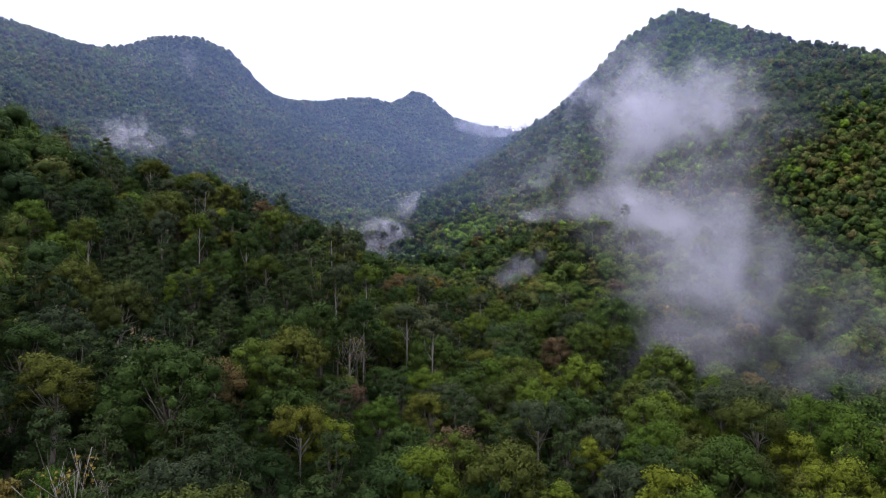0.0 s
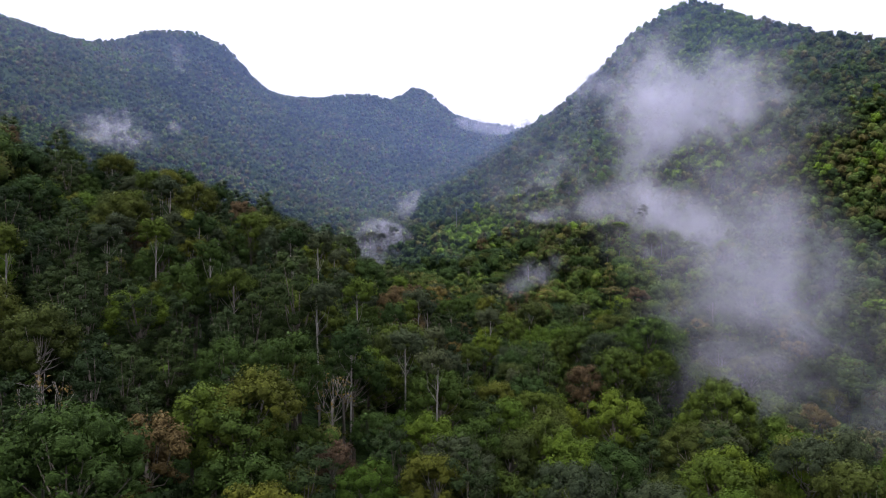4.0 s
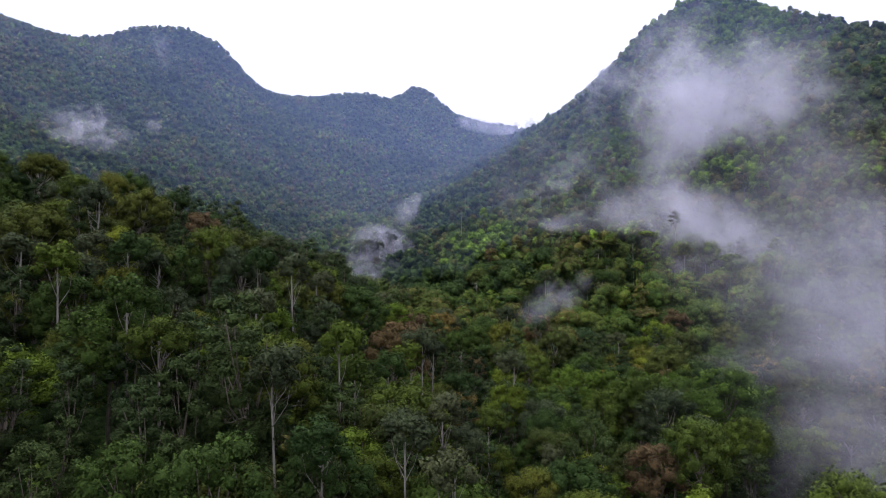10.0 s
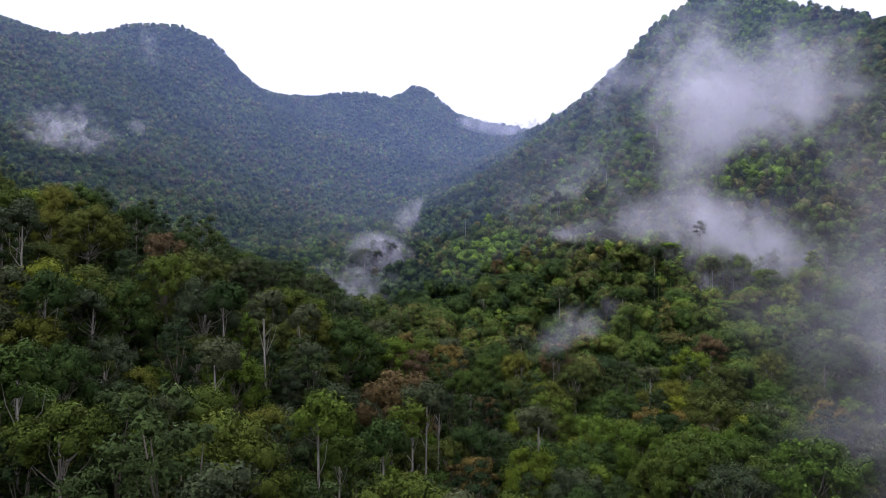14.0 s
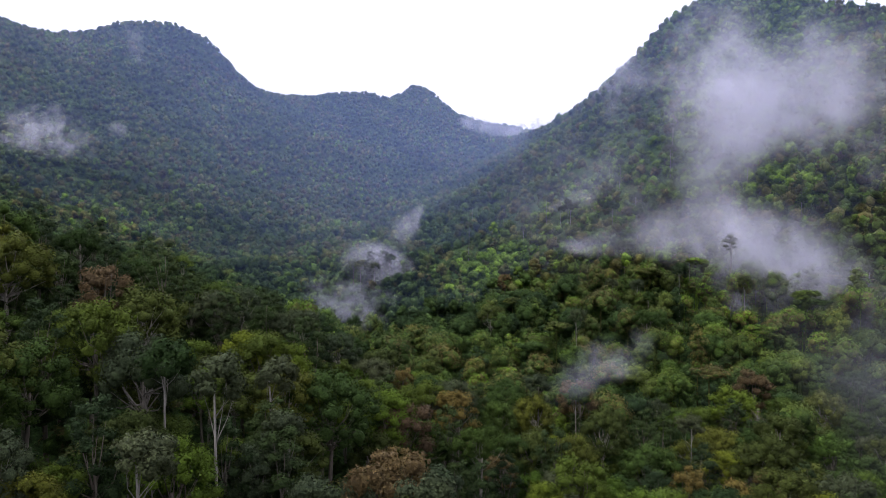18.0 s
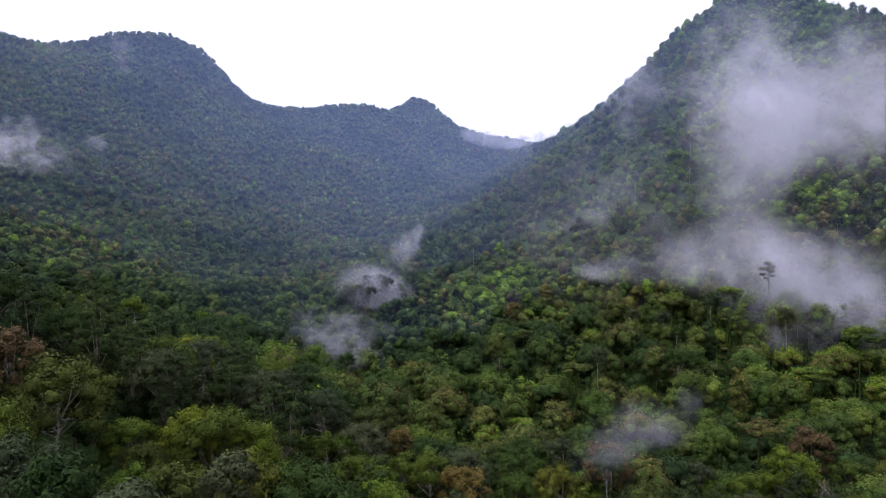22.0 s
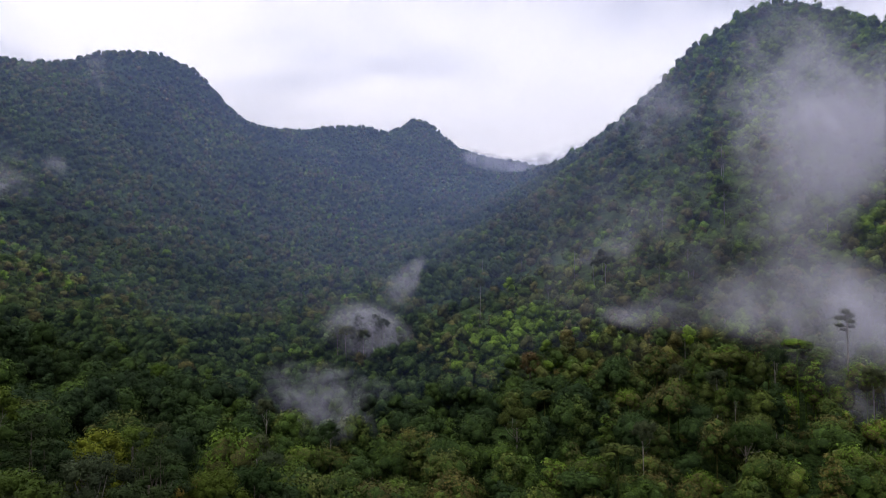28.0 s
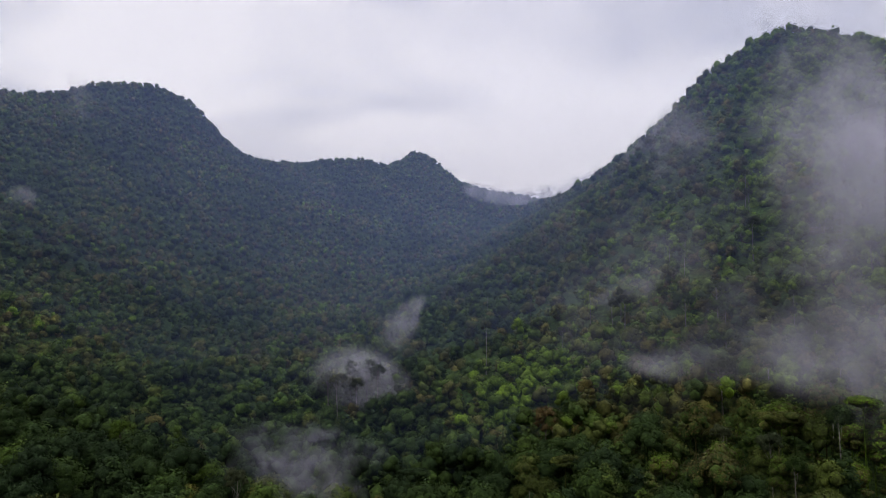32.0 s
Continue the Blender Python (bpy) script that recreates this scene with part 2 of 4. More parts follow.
def stream_material(name, strength, grain, tear=1.3, thin=0.0):
    """Mist that flows along a line: full in the middle of its ribbon, torn towards the edges."""
    m = bpy.data.materials.new(name)
    m.use_nodes = True
    nt, lk = m.node_tree.nodes, m.node_tree.links
    nt.clear()
    out = nt.new("ShaderNodeOutputMaterial")
    at = nt.new("ShaderNodeAttribute")
    at.attribute_name = "tone"
    pos = nt.new("ShaderNodeNewGeometry").outputs["Position"]
    torn = noise_node(nt, lk, pos, grain, 6, 0.56, 0.9)
    soft = noise_node(nt, lk, pos, grain * 0.4, 3, 0.5)
    push = nt.new("ShaderNodeMath")
    push.operation = "MULTIPLY_ADD"
    push.inputs[1].default_value, push.inputs[2].default_value = tear, -0.52 * tear - thin
    lk.new(torn, push.inputs[0])
    add = nt.new("ShaderNodeMath")
    add.operation = "ADD"
    add.use_clamp = True
    lk.new(push.outputs[0], add.inputs[0])
    lk.new(at.outputs["Fac"], add.inputs[1])
    value = nt.new("ShaderNodeMath")
    value.operation = "POWER"
    value.inputs[1].default_value = 1.7
    lk.new(add.outputs[0], value.inputs[0])
    value = value.outputs[0]

    def smooth(given, lo, hi, low, top):
        r = nt.new("ShaderNodeMapRange")
        r.interpolation_type = "SMOOTHSTEP"
        for k, v in (("From Min", lo), ("From Max", hi), ("To Min", low), ("To Max", top)):
            r.inputs[k].default_value = v
        lk.new(given, r.inputs[0])
        return r.outputs[0]

    for other in (smooth(at.outputs["Fac"], 0.0, 0.45, 0.0, 1.0), smooth(soft, 0.3, 0.62, 0.35, 1.0), smooth(torn, 0.34, 0.66, 0.45, 1.0), strength):
        mu = nt.new("ShaderNodeMath")
        mu.operation = "MULTIPLY"
        lk.new(value, mu.inputs[0])
        if isinstance(other, float):
            mu.inputs[1].default_value = other
        else:
            lk.new(other, mu.inputs[1])
        value = mu.outputs[0]
    shade = []
    for kind in ("ShaderNodeBsdfDiffuse", "ShaderNodeBsdfTranslucent"):
        n = nt.new(kind)
        n.inputs["Color"].default_value = (*MIST_TONE, 1)
        shade.append(n.outputs[0])
    half, mx = nt.new("ShaderNodeMixShader"), nt.new("ShaderNodeMixShader")
    lk.new(shade[0], half.inputs[1])
    lk.new(shade[1], half.inputs[2])
    lk.new(value, mx.inputs[0])
    lk.new(nt.new("ShaderNodeBsdfTransparent").outputs[0], mx.inputs[1])
    lk.new(half.outputs[0], mx.inputs[2])
    lk.new(mx.outputs[0], out.inputs["Surface"])
    return m


M_FLOW = stream_material("mist_flow", 0.29, 0.042, 1.25)
M_THIN_FLOW = stream_material("mist_flow_thin", 0.20, 0.055, 2.4)
M_BANK = stream_material("mist_bank_near", 0.19, 0.036, 1.4)
M_SHRED = stream_material("mist_shred", 0.125, 0.10, 3.4, 0.32)
M_SHRED_DENSE = stream_material("mist_shred_dense", 0.26, 0.085, 3.0, 0.2)
M_VEIL = stream_material("mist_veil", 0.13, 0.07, 3.0, 0.12)


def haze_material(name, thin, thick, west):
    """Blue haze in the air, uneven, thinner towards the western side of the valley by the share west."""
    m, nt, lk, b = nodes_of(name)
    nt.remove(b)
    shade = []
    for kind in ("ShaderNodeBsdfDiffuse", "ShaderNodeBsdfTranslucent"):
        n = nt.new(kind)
        # the blue of scattered air light, put into the sheet's colour
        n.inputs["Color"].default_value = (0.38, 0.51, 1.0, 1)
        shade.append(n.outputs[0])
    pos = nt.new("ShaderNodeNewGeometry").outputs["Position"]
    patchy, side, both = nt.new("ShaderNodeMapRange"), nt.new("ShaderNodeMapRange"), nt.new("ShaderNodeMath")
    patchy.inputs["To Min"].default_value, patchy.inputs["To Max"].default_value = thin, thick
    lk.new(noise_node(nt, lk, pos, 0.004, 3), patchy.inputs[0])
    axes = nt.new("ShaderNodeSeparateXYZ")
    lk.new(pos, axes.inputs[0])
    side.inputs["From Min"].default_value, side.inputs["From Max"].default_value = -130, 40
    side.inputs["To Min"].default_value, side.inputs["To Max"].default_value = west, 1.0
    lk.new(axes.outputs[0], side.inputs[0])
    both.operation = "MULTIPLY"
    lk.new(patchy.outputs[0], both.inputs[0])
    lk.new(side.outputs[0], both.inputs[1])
    half, mx = nt.new("ShaderNodeMixShader"), nt.new("ShaderNodeMixShader")
    lk.new(shade[0], half.inputs[1])
    lk.new(shade[1], half.inputs[2])
    lk.new(both.outputs[0], mx.inputs[0])
    lk.new(nt.new("ShaderNodeBsdfTransparent").outputs[0], mx.inputs[1])
    lk.new(half.outputs[0], mx.inputs[2])
    lk.new(mx.outputs[0], nt["Material Output"].inputs["Surface"])
    return m


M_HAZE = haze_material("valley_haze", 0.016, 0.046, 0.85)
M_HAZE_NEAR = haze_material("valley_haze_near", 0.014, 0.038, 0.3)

# ---------------------------------------------------------------- the lie of the land
# Crest and stream lines, as canopy heights; the soil lies a tree's height lower.
CANOPY = 20.0
RIDGE_RIGHT = ((600, 330, 110), (430, 400, 135), (352, 430, 143), (304, 491, 171), (259, 638, 246), (219, 638, 228), (188, 640, 203), (160, 642, 171), (112, 683, 124), (30, 540, 55), (-38, 410, -6))
RIDGE_BACK = ((-900, 900, 410), (-690, 960, 350), (-540, 980, 303), (-470, 1010, 334), (-361, 1056, 327), (-300, 1058, 255), (-251, 1062, 222), (-140, 1250, 287), (-75, 1281, 290), (-42, 1300, 313), (-26, 1302, 317), (8, 1290, 268), (40, 1248, 244), (112, 1190, 201), (230, 950, 190), (262, 700, 225))
SPUR_LEFT = ((-420, 30, 95), (-250, 75, 57), (-145, 112, 31), (-118, 133, 16), (-80, 156, 6), (-35, 170, -15), (-15, 215, -27))
STREAM = ((60, 1060, 150), (-20, 900, 95), (-80, 720, 38), (-100, 520, 4), (-80, 380, -18), (-20, 270, -28), (25, 180, -37), (15, 80, -46), (30, -60, -62), (40, -300, -80))
GULLY_LEFT = ((-420, 260, 35), (-250, 270, 12), (-110, 262, -10))
FOOT_RIGHT = ((52, 87, -40), (80, 78, -52), (66, 20, -52), (80, -60, -54))
FOOT_LEFT = ((-30, 102, -24), (-25, 48, -28), (-30, -10, -40))
GULLY_BANK = ((-115, 350, -7), (-200, 440, 10))
FACE_RIGHT = ((90, 390, 24), (111, 281, -8), (110, 219, -31), (125, 100, -44), (160, -60, -42))
SIDE_RIGHT = ((178, 300, -2), (180, 210, -20), (205, 90, -28))
FACE_LEFT = ((-212, 563, 39), (-332, 720, 148))
NEAR_LEFT = ((-78, 92, -4), (-58, 40, -22), (-60, -40, -32), (-90, -250, -40))
BEHIND_RIGHT = ((340, 680, 190), (430, 620, 120), (520, 560, 90))
BACK_SLOPE = ((-335, 1160, 285), (-270, 1190, 270))
SADDLE = ((125, 780, 150), (130, 1290, 234))
NEAR_MID = ((14, -12, -45), (32, -22, -48))
RIM = ((-1500, 300, 260), (-1300, 1500, 150), (-300, 1900, 60), (600, 1700, 80), (1100, 900, 120), (1100, 100, 150), (700, -500, 60), (-700, -600, 90), (-1400, -300, 200))


def knots(line, step):
    pts = []
    for a, b in zip(line[:-1], line[1:]):
        a, b = np.array(a, float), np.array(b, float)
        n = max(1, int(np.hypot(*(b - a)[:2]) / step))
        pts += [a + (b - a) * i / n for i in range(n)]
    pts.append(np.array(line[-1], float))
    return pts


KNOTS = []
for line, step in ((RIDGE_RIGHT, 45), (RIDGE_BACK, 60), (SPUR_LEFT, 45), (STREAM, 45), (GULLY_LEFT, 60), (FACE_RIGHT, 60), (SIDE_RIGHT, 60), (FOOT_RIGHT, 50), (FOOT_LEFT, 50), (GULLY_BANK, 60), (FACE_LEFT, 80), (BEHIND_RIGHT, 60), (NEAR_LEFT, 50), (BACK_SLOPE, 80), (SADDLE, 600), (NEAR_MID, 40), (RIM, 260)):
    for k in knots(line, step):
        if all(np.hypot(*(k - o)[:2]) > 18 for o in KNOTS):
            KNOTS.append(k)
KNOTS = np.array(KNOTS)


def kernel(r):
    return np.sqrt(r * r + 30.0 ** 2)


nk = len(KNOTS)
A = np.zeros((nk + 3, nk + 3))
A[:nk, :nk] = kernel(np.hypot(KNOTS[:, None, 0] - KNOTS[None, :, 0], KNOTS[:, None, 1] - KNOTS[None, :, 1]))
A[:nk, nk], A[:nk, nk + 1:] = 1, KNOTS[:, :2] / 1000
A[nk:, :nk] = A[:nk, nk:].T
WEIGHTS = np.linalg.solve(A, np.r_[KNOTS[:, 2], 0, 0, 0])


def ripple(x, y):
    """Gullies and knolls a few metres deep."""
    r = 3.0 * np.sin(x / 31 + 1.3 * np.sin(y / 57)) * np.sin(y / 43 + 1.1 * np.sin(x / 49 + 2))
    r += 1.5 * np.sin(x / 14.3 + y / 23 + 0.6) * np.sin(y / 17.1 - x / 29)
    return r


def canopy_height(x, y):
    x, y = np.asarray(x, float), np.asarray(y, float)
    shape = x.shape
    x, y = x.ravel(), y.ravel()
    out = np.empty(len(x))
    for i in range(0, len(x), 20000):
        xs, ys = x[i:i + 20000], y[i:i + 20000]
        k = kernel(np.hypot(xs[:, None] - KNOTS[None, :, 0], ys[:, None] - KNOTS[None, :, 1]))
        out[i:i + 20000] = k @ WEIGHTS[:nk] + WEIGHTS[nk] + (xs * WEIGHTS[nk + 1] + ys * WEIGHTS[nk + 2]) / 1000
    far = np.clip((np.hypot(x + 100, y - 600) - 1200) / 700, 0, 1)
    far = far * far * (3 - 2 * far)
    return (out * (1 - far) + (70 + 25 * np.sin(x / 340) * np.sin(y / 290)) * far).reshape(shape)


def tree_depth(y):
    """Tall forest low in the valley, low montane forest on the mountains."""
    u = np.clip((np.asarray(y, float) - 300) / 130, 0, 1)
    return CANOPY - 12.0 * u * u * (3 - 2 * u)


def ground_height(x, y):
    return canopy_height(x, y) - tree_depth(y) + ripple(x, y)


def mesh_of(name, verts, faces_flat, per_face, material, normals=None, tone=None, smooth=False):
    """A mesh out of arrays; faces_flat holds the corners of faces of per_face corners each."""
    me = bpy.data.meshes.new(name)
    nf = len(faces_flat) // per_face
    me.vertices.add(len(verts))
    me.vertices.foreach_set("co", np.asarray(verts, np.float32).ravel())
    me.loops.add(len(faces_flat))
    me.loops.foreach_set("vertex_index", np.asarray(faces_flat, np.int32))
    me.polygons.add(nf)
    me.polygons.foreach_set("loop_start", np.arange(0, nf * per_face, per_face, dtype=np.int32))
    me.polygons.foreach_set("loop_total", np.full(nf, per_face, np.int32))
    if smooth:
        me.polygons.foreach_set("use_smooth", np.ones(nf, bool))
    me.update(calc_edges=True)
    if tone is not None:
        at = me.attributes.new("tone", "FLOAT", "POINT")
        at.data.foreach_set("value", np.asarray(tone, np.float32))
    if normals is not None:
        me.normals_split_custom_set_from_vertices(np.asarray(normals, np.float32))
    me.materials.append(material)
    return me


def axis_steps(lo, hi, fine, reach):
    core = np.arange(lo, hi + 1, fine)
    grow, step, e = [], fine, 0.0
    while e < reach:
        step *= 1.25
        e += step
        grow.append(e)
    return np.r_[lo - np.array(grow[::-1]), core, hi + np.array(grow)]


gx, gy = axis_steps(-700, 500, 9.0, 3300), axis_steps(-250, 1400, 9.0, 2800)
X, Y = np.meshgrid(gx, gy)
Z = ground_height(X, Y)
nx, ny = len(gx), len(gy)
i0 = (np.arange(ny - 1)[:, None] * nx + np.arange(nx - 1)[None, :]).ravel()
quads = np.stack([i0, i0 + 1, i0 + nx + 1, i0 + nx], 1).ravel()
ground = new("ground", mesh_of("ground", np.stack([X.ravel(), Y.ravel(), Z.ravel()], 1), quads, 4, M_GROUND, smooth=True))
tagged(ground, "steep dark forest floor of a mountain valley", "ground", kind="structure")

# ---------------------------------------------------------------- trees
rng = np.random.default_rng(7)


def ball(level):
    bm = bmesh.new()
    bmesh.ops.create_icosphere(bm, subdivisions=level, radius=1.0)
    bm.verts.ensure_lookup_table()
    v = np.array([p.co[:] for p in bm.verts])
    f = np.array([[p.index for p in q.verts] for q in bm.faces])
    bm.free()
    return v, f


BALL1 = ball(1)


def lobes_round(n, r, h, size, g):
    """Lobe centres over a domed crown with a ragged skirt; the crown's middle is at 0."""
    out = []
    for i in range(n):
        a = i * 2.39996 + g.uniform(-0.5, 0.5)
        up = 1 - 1.55 * (i + 0.5) / n
        d = r * math.sqrt(max(0.05, 1 - up * up)) * g.uniform(0.72, 1.08)
        z = h * up + g.uniform(-0.14, 0.14) * h
        s = size * g.uniform(0.65, 1.3)
        out.append((d * math.cos(a), d * math.sin(a), z, s, s * g.uniform(0.8, 1.08)))
    out.append((0, 0, 0.55 * h, 1.3 * size, 1.1 * size))
    return out


def lobes_tall(n, r, h, size, g):
    out = []
    for i in range(n):
        u = (i + 0.5) / n
        a = i * 2.39996
        d = r * math.sin(math.pi * (0.12 + 0.8 * (1 - u))) * g.uniform(0.5, 1.0)
        s = size * g.uniform(0.7, 1.15) * (1.15 - 0.45 * u)
        out.append((d * math.cos(a), d * math.sin(a), h * (u - 0.45) * 1.3, s, s * 0.8))
    return out


def lobes_flat(n, r, h, size, g):
    out = []
    for i in range(n):
        a = i * 2.39996 + g.uniform(-0.5, 0.5)
        d = r * math.sqrt((i + 0.4) / n)
        s = size * g.uniform(0.7, 1.2)
        out.append((d * math.cos(a), d * math.sin(a), h * g.uniform(-0.5, 0.5) - 0.10 * d, s, s * g.uniform(0.32, 0.45)))
    return out


def leaf_arrays(lobes, count, size, g, under=-0.35, inner=0.62):
    """Leaf clusters as small creased squares over the lobes, facing out and up: corners, outward ways."""
    area = np.array([l[3] * (l[3] + l[4]) for l in lobes])
    which = g.choice(len(lobes), count, p=area / area.sum())
    L = np.array(lobes)[which]
    d = g.normal(size=(count, 3))
    d /= np.linalg.norm(d, axis=1, keepdims=True)
    d[:, 2] = np.where(d[:, 2] < under, -d[:, 2], d[:, 2])
    depth = g.uniform(inner, 1.18, count)
    p = L[:, :3] + d * np.stack([L[:, 3], L[:, 3], L[:, 4]], 1) * depth[:, None]
    n = d * np.stack([1 / L[:, 3], 1 / L[:, 3], 1 / L[:, 4]], 1)
    n /= np.linalg.norm(n, axis=1, keepdims=True)
    f = n + 0.75 * g.normal(size=(count, 3)) * 0.6
    f[:, 2] += 0.25
    f /= np.linalg.norm(f, axis=1, keepdims=True)
    t = np.cross(f, g.normal(size=(count, 3)))
    t /= np.linalg.norm(t, axis=1, keepdims=True)
    b = np.cross(f, t)
    s = (size * g.uniform(0.55, 1.25, count))[:, None] * 0.5
    lift = f * s * g.uniform(-0.3, 0.5, count)[:, None]
    w = g.uniform(0.6, 1.1, count)[:, None]
    q = np.stack([p - t * s * 1.15 - b * s * 0.7 * w, p + t * s * 1.2 - b * s * 0.6 + lift, p + b * s * 1.3 * w], 1)
    mid = np.array(lobes)[:, :3].mean(0)
    out = p - mid
    out /= np.linalg.norm(out, axis=1, keepdims=True) + 1e-6
    nn = n * 0.65 + f * 0.3 + out * 0.8
    nn /= np.linalg.norm(nn, axis=1, keepdims=True)
    return q.reshape(-1, 3), np.repeat(nn, 3, 0)


def core_arrays(lobes, shape, g, shrink=0.86):
    """The dense inside of each lobe, dented."""
    bv, bf = shape
    vs, fs, n = [], [], 0
    for x, y, z, s, h in lobes:
        v = bv * (1 + g.uniform(-0.16, 0.16, (len(bv), 1))) * (s * shrink, s * shrink, h * shrink) + (x, y, z)
        vs.append(v)
        fs.append(bf + n)
        n += len(bv)
    return np.concatenate(vs), np.concatenate(fs)


def tube(bm, pts, radii, sides=6):
    rings = []
    for i, (p, r) in enumerate(zip(pts, radii)):
        p = Vector(p)
        way = (Vector(pts[min(i + 1, len(pts) - 1)]) - Vector(pts[max(i - 1, 0)])).normalized()
        u = way.orthogonal().normalized()
        w = way.cross(u)
        rings.append([bm.verts.new(p + (u * math.cos(k * math.tau / sides) + w * math.sin(k * math.tau / sides)) * r) for k in range(sides)])
    for a, b in zip(rings[:-1], rings[1:]):
        for k in range(sides):
            bm.faces.new((a[k], a[(k + 1) % sides], b[(k + 1) % sides], b[k]))
    bm.faces.new(rings[-1])


def part(name, bm, material, parent, label=""):
    me = bpy.data.meshes.new(name)
    bm.to_mesh(me)
    bm.free()
    for p in me.polygons:
        p.use_smooth = True
    me.materials.append(material)
    ob = new(name, me)
    ob.parent = parent
    if label:
        ob["label"] = label
    return ob


def build_tree(name, label, category, group, lobes, crown_z, leaves, leaf_size, m_leaf, m_bark, seed, trunk_r=0.32, bare=False):
    """One tree with its foot at the origin: trunk, limbs and crown."""
    g = np.random.default_rng(seed)
    top = new(name)
    tagged(top, label, category, group)
    lean = Vector((g.uniform(-0.8, 0.8), g.uniform(-0.8, 0.8), 0))
    bm = bmesh.new()
    pts = [Vector((0, 0, -3)), lean * 0.2 + Vector((0, 0, crown_z * 0.35)), lean * 0.7 + Vector((0, 0, crown_z * 0.7)), lean + Vector((0, 0, crown_z))]
    tube(bm, pts, (trunk_r * 1.35, trunk_r, trunk_r * 0.8, trunk_r * 0.55), 8)
    part("trunk", bm, m_bark, top)
    bm = bmesh.new()
    for i, (x, y, z, s, h) in enumerate(lobes):
        if i % 2 and not bare:
            continue
        end = Vector((x, y, z + crown_z))
        start = lean * 0.8 + Vector((0, 0, crown_z * g.uniform(0.72, 0.9)))
        mid = start.lerp(end, 0.5) + Vector((g.uniform(-.6, .6), g.uniform(-.6, .6), -0.4))
        tube(bm, (start, mid, end), (trunk_r * 0.4, trunk_r * 0.22, trunk_r * 0.08), 5)
        if bare:
            for k in range(5):
                tip = end + Vector((g.normal(0, 1.2), g.normal(0, 1.2), g.uniform(0.4, 2.2)))
                tube(bm, (mid.lerp(end, g.uniform(0.3, 0.9)), tip), (trunk_r * 0.14, 0.03), 4)
    part("branchwork", bm, m_bark, top)
    if leaves:
        q, n = leaf_arrays(lobes, leaves, leaf_size, g)
        f = np.arange(len(q)).reshape(-1, 3)
        if not bare:
            v, cf = core_arrays(lobes, BALL1, g, 0.6)
            cn = v - np.repeat(np.array(lobes)[:, :3], len(BALL1[0]), 0)
            f = np.concatenate([f, cf + len(q)])
            q, n = np.concatenate([q, v]), np.concatenate([n, cn / np.linalg.norm(cn, axis=1, keepdims=True)])
        me = mesh_of("crown", q + (0, 0, crown_z), f.ravel(), 3, m_leaf, normals=n)
        crown = new("crown", me)
        crown.parent = top
    return top


g0 = np.random.default_rng(3)
KINDS = []   # (share, templates)


def kind_of(share, count, maker):
    KINDS.append((share, [maker(i) for i in range(count)]))


kind_of(0.35, 6, lambda i: build_tree("broadleaf_tree", "mid-green broadleaf forest tree with a domed lobed crown", "tree", "broadleaf trees",
        lobes_round(32 + 3 * i, 3.7 + 0.55 * i, 4.2 + 0.35 * i, 1.28 + 0.06 * i, g0), 15.0, 5600, 0.27 + 0.02 * i, M_GREEN, M_BARK, 10 + i))
kind_of(0.159, 4, lambda i: build_tree("yellow_green_tree", "bright yellow-green tree with a dense lobed crown", "tree", "yellow-green trees",
        lobes_round(36, 3.7 + 0.55 * i, 4.3 + 0.2 * i, 1.2 + 0.07 * i, g0), 15.0, 5600, 0.28 + 0.02 * i, M_LIME, M_BARK, 30 + i))
kind_of(0.19, 3, lambda i: build_tree("dark_tree", "dark green tree with a tall narrow crown", "tree", "dark green trees",
        lobes_tall(30, 3.5, 11.5, 1.45, g0), 13.5, 5400, 0.30, M_DARK, M_BARK, 50 + i))
kind_of(0.08, 3, lambda i: build_tree("emergent_tree", "tall tree with a pale bare trunk and spreading crown", "tree", "emergent trees",
        lobes_round(20 + 3 * i, 4.4, 2.2, 1.25, g0), 19.5, 4400, 0.31, (M_GREEN, M_GREY, M_OLIVE)[i], M_PALE, 70 + i, 0.22))
kind_of(0.10, 2, lambda i: build_tree("grey_green_tree", "grey-green tree with a wide soft crown", "tree", "grey-green trees",
        lobes_round(36, 4.9, 4.2, 1.3, g0), 15.5, 5600, 0.29, M_GREY, M_PALE, 90 + i))
kind_of(0.045, 2, lambda i: build_tree("russet_tree", "tree with sparse russet and yellowed leaves", "tree", "russet trees",
        lobes_round(22, 3.6, 4.6, 1.2, g0), 15.5, 3200, 0.34, M_RUST, M_BARK, 110 + i))
kind_of(0.006, 2, lambda i: build_tree("leafless_tree", "nearly leafless tree with pale twisted branches", "tree", "leafless trees",
        lobes_round(9, 3.6, 3.8, 1.3, g0), 17.0, 160, 0.4, M_RUST, M_PALE, 130 + i, 0.18, bare=True))
kind_of(0.07, 3, lambda i: build_tree("olive_brown_tree", "olive-brown forest tree with a wide domed crown", "tree", "olive-brown trees",
        lobes_round(36 + 3 * i, 4.2 + 0.6 * i, 4.0, 1.3 + 0.07 * i, g0), 15.5, 5600, 0.29 + 0.02 * i, M_OLIVE, M_PALE, 170 + i))
SLENDER = [build_tree("slender_tree", "slender tree with a long pale trunk and small crown", "tree", "slender pale-trunked trees",
                      lobes_round(11, 2.3, 1.9, 1.0, g0), 19.0 + 2 * i, 1500, 0.36, M_GREEN if i % 2 else M_GREY, M_WHITE, 150 + i, 0.15) for i in range(3)]


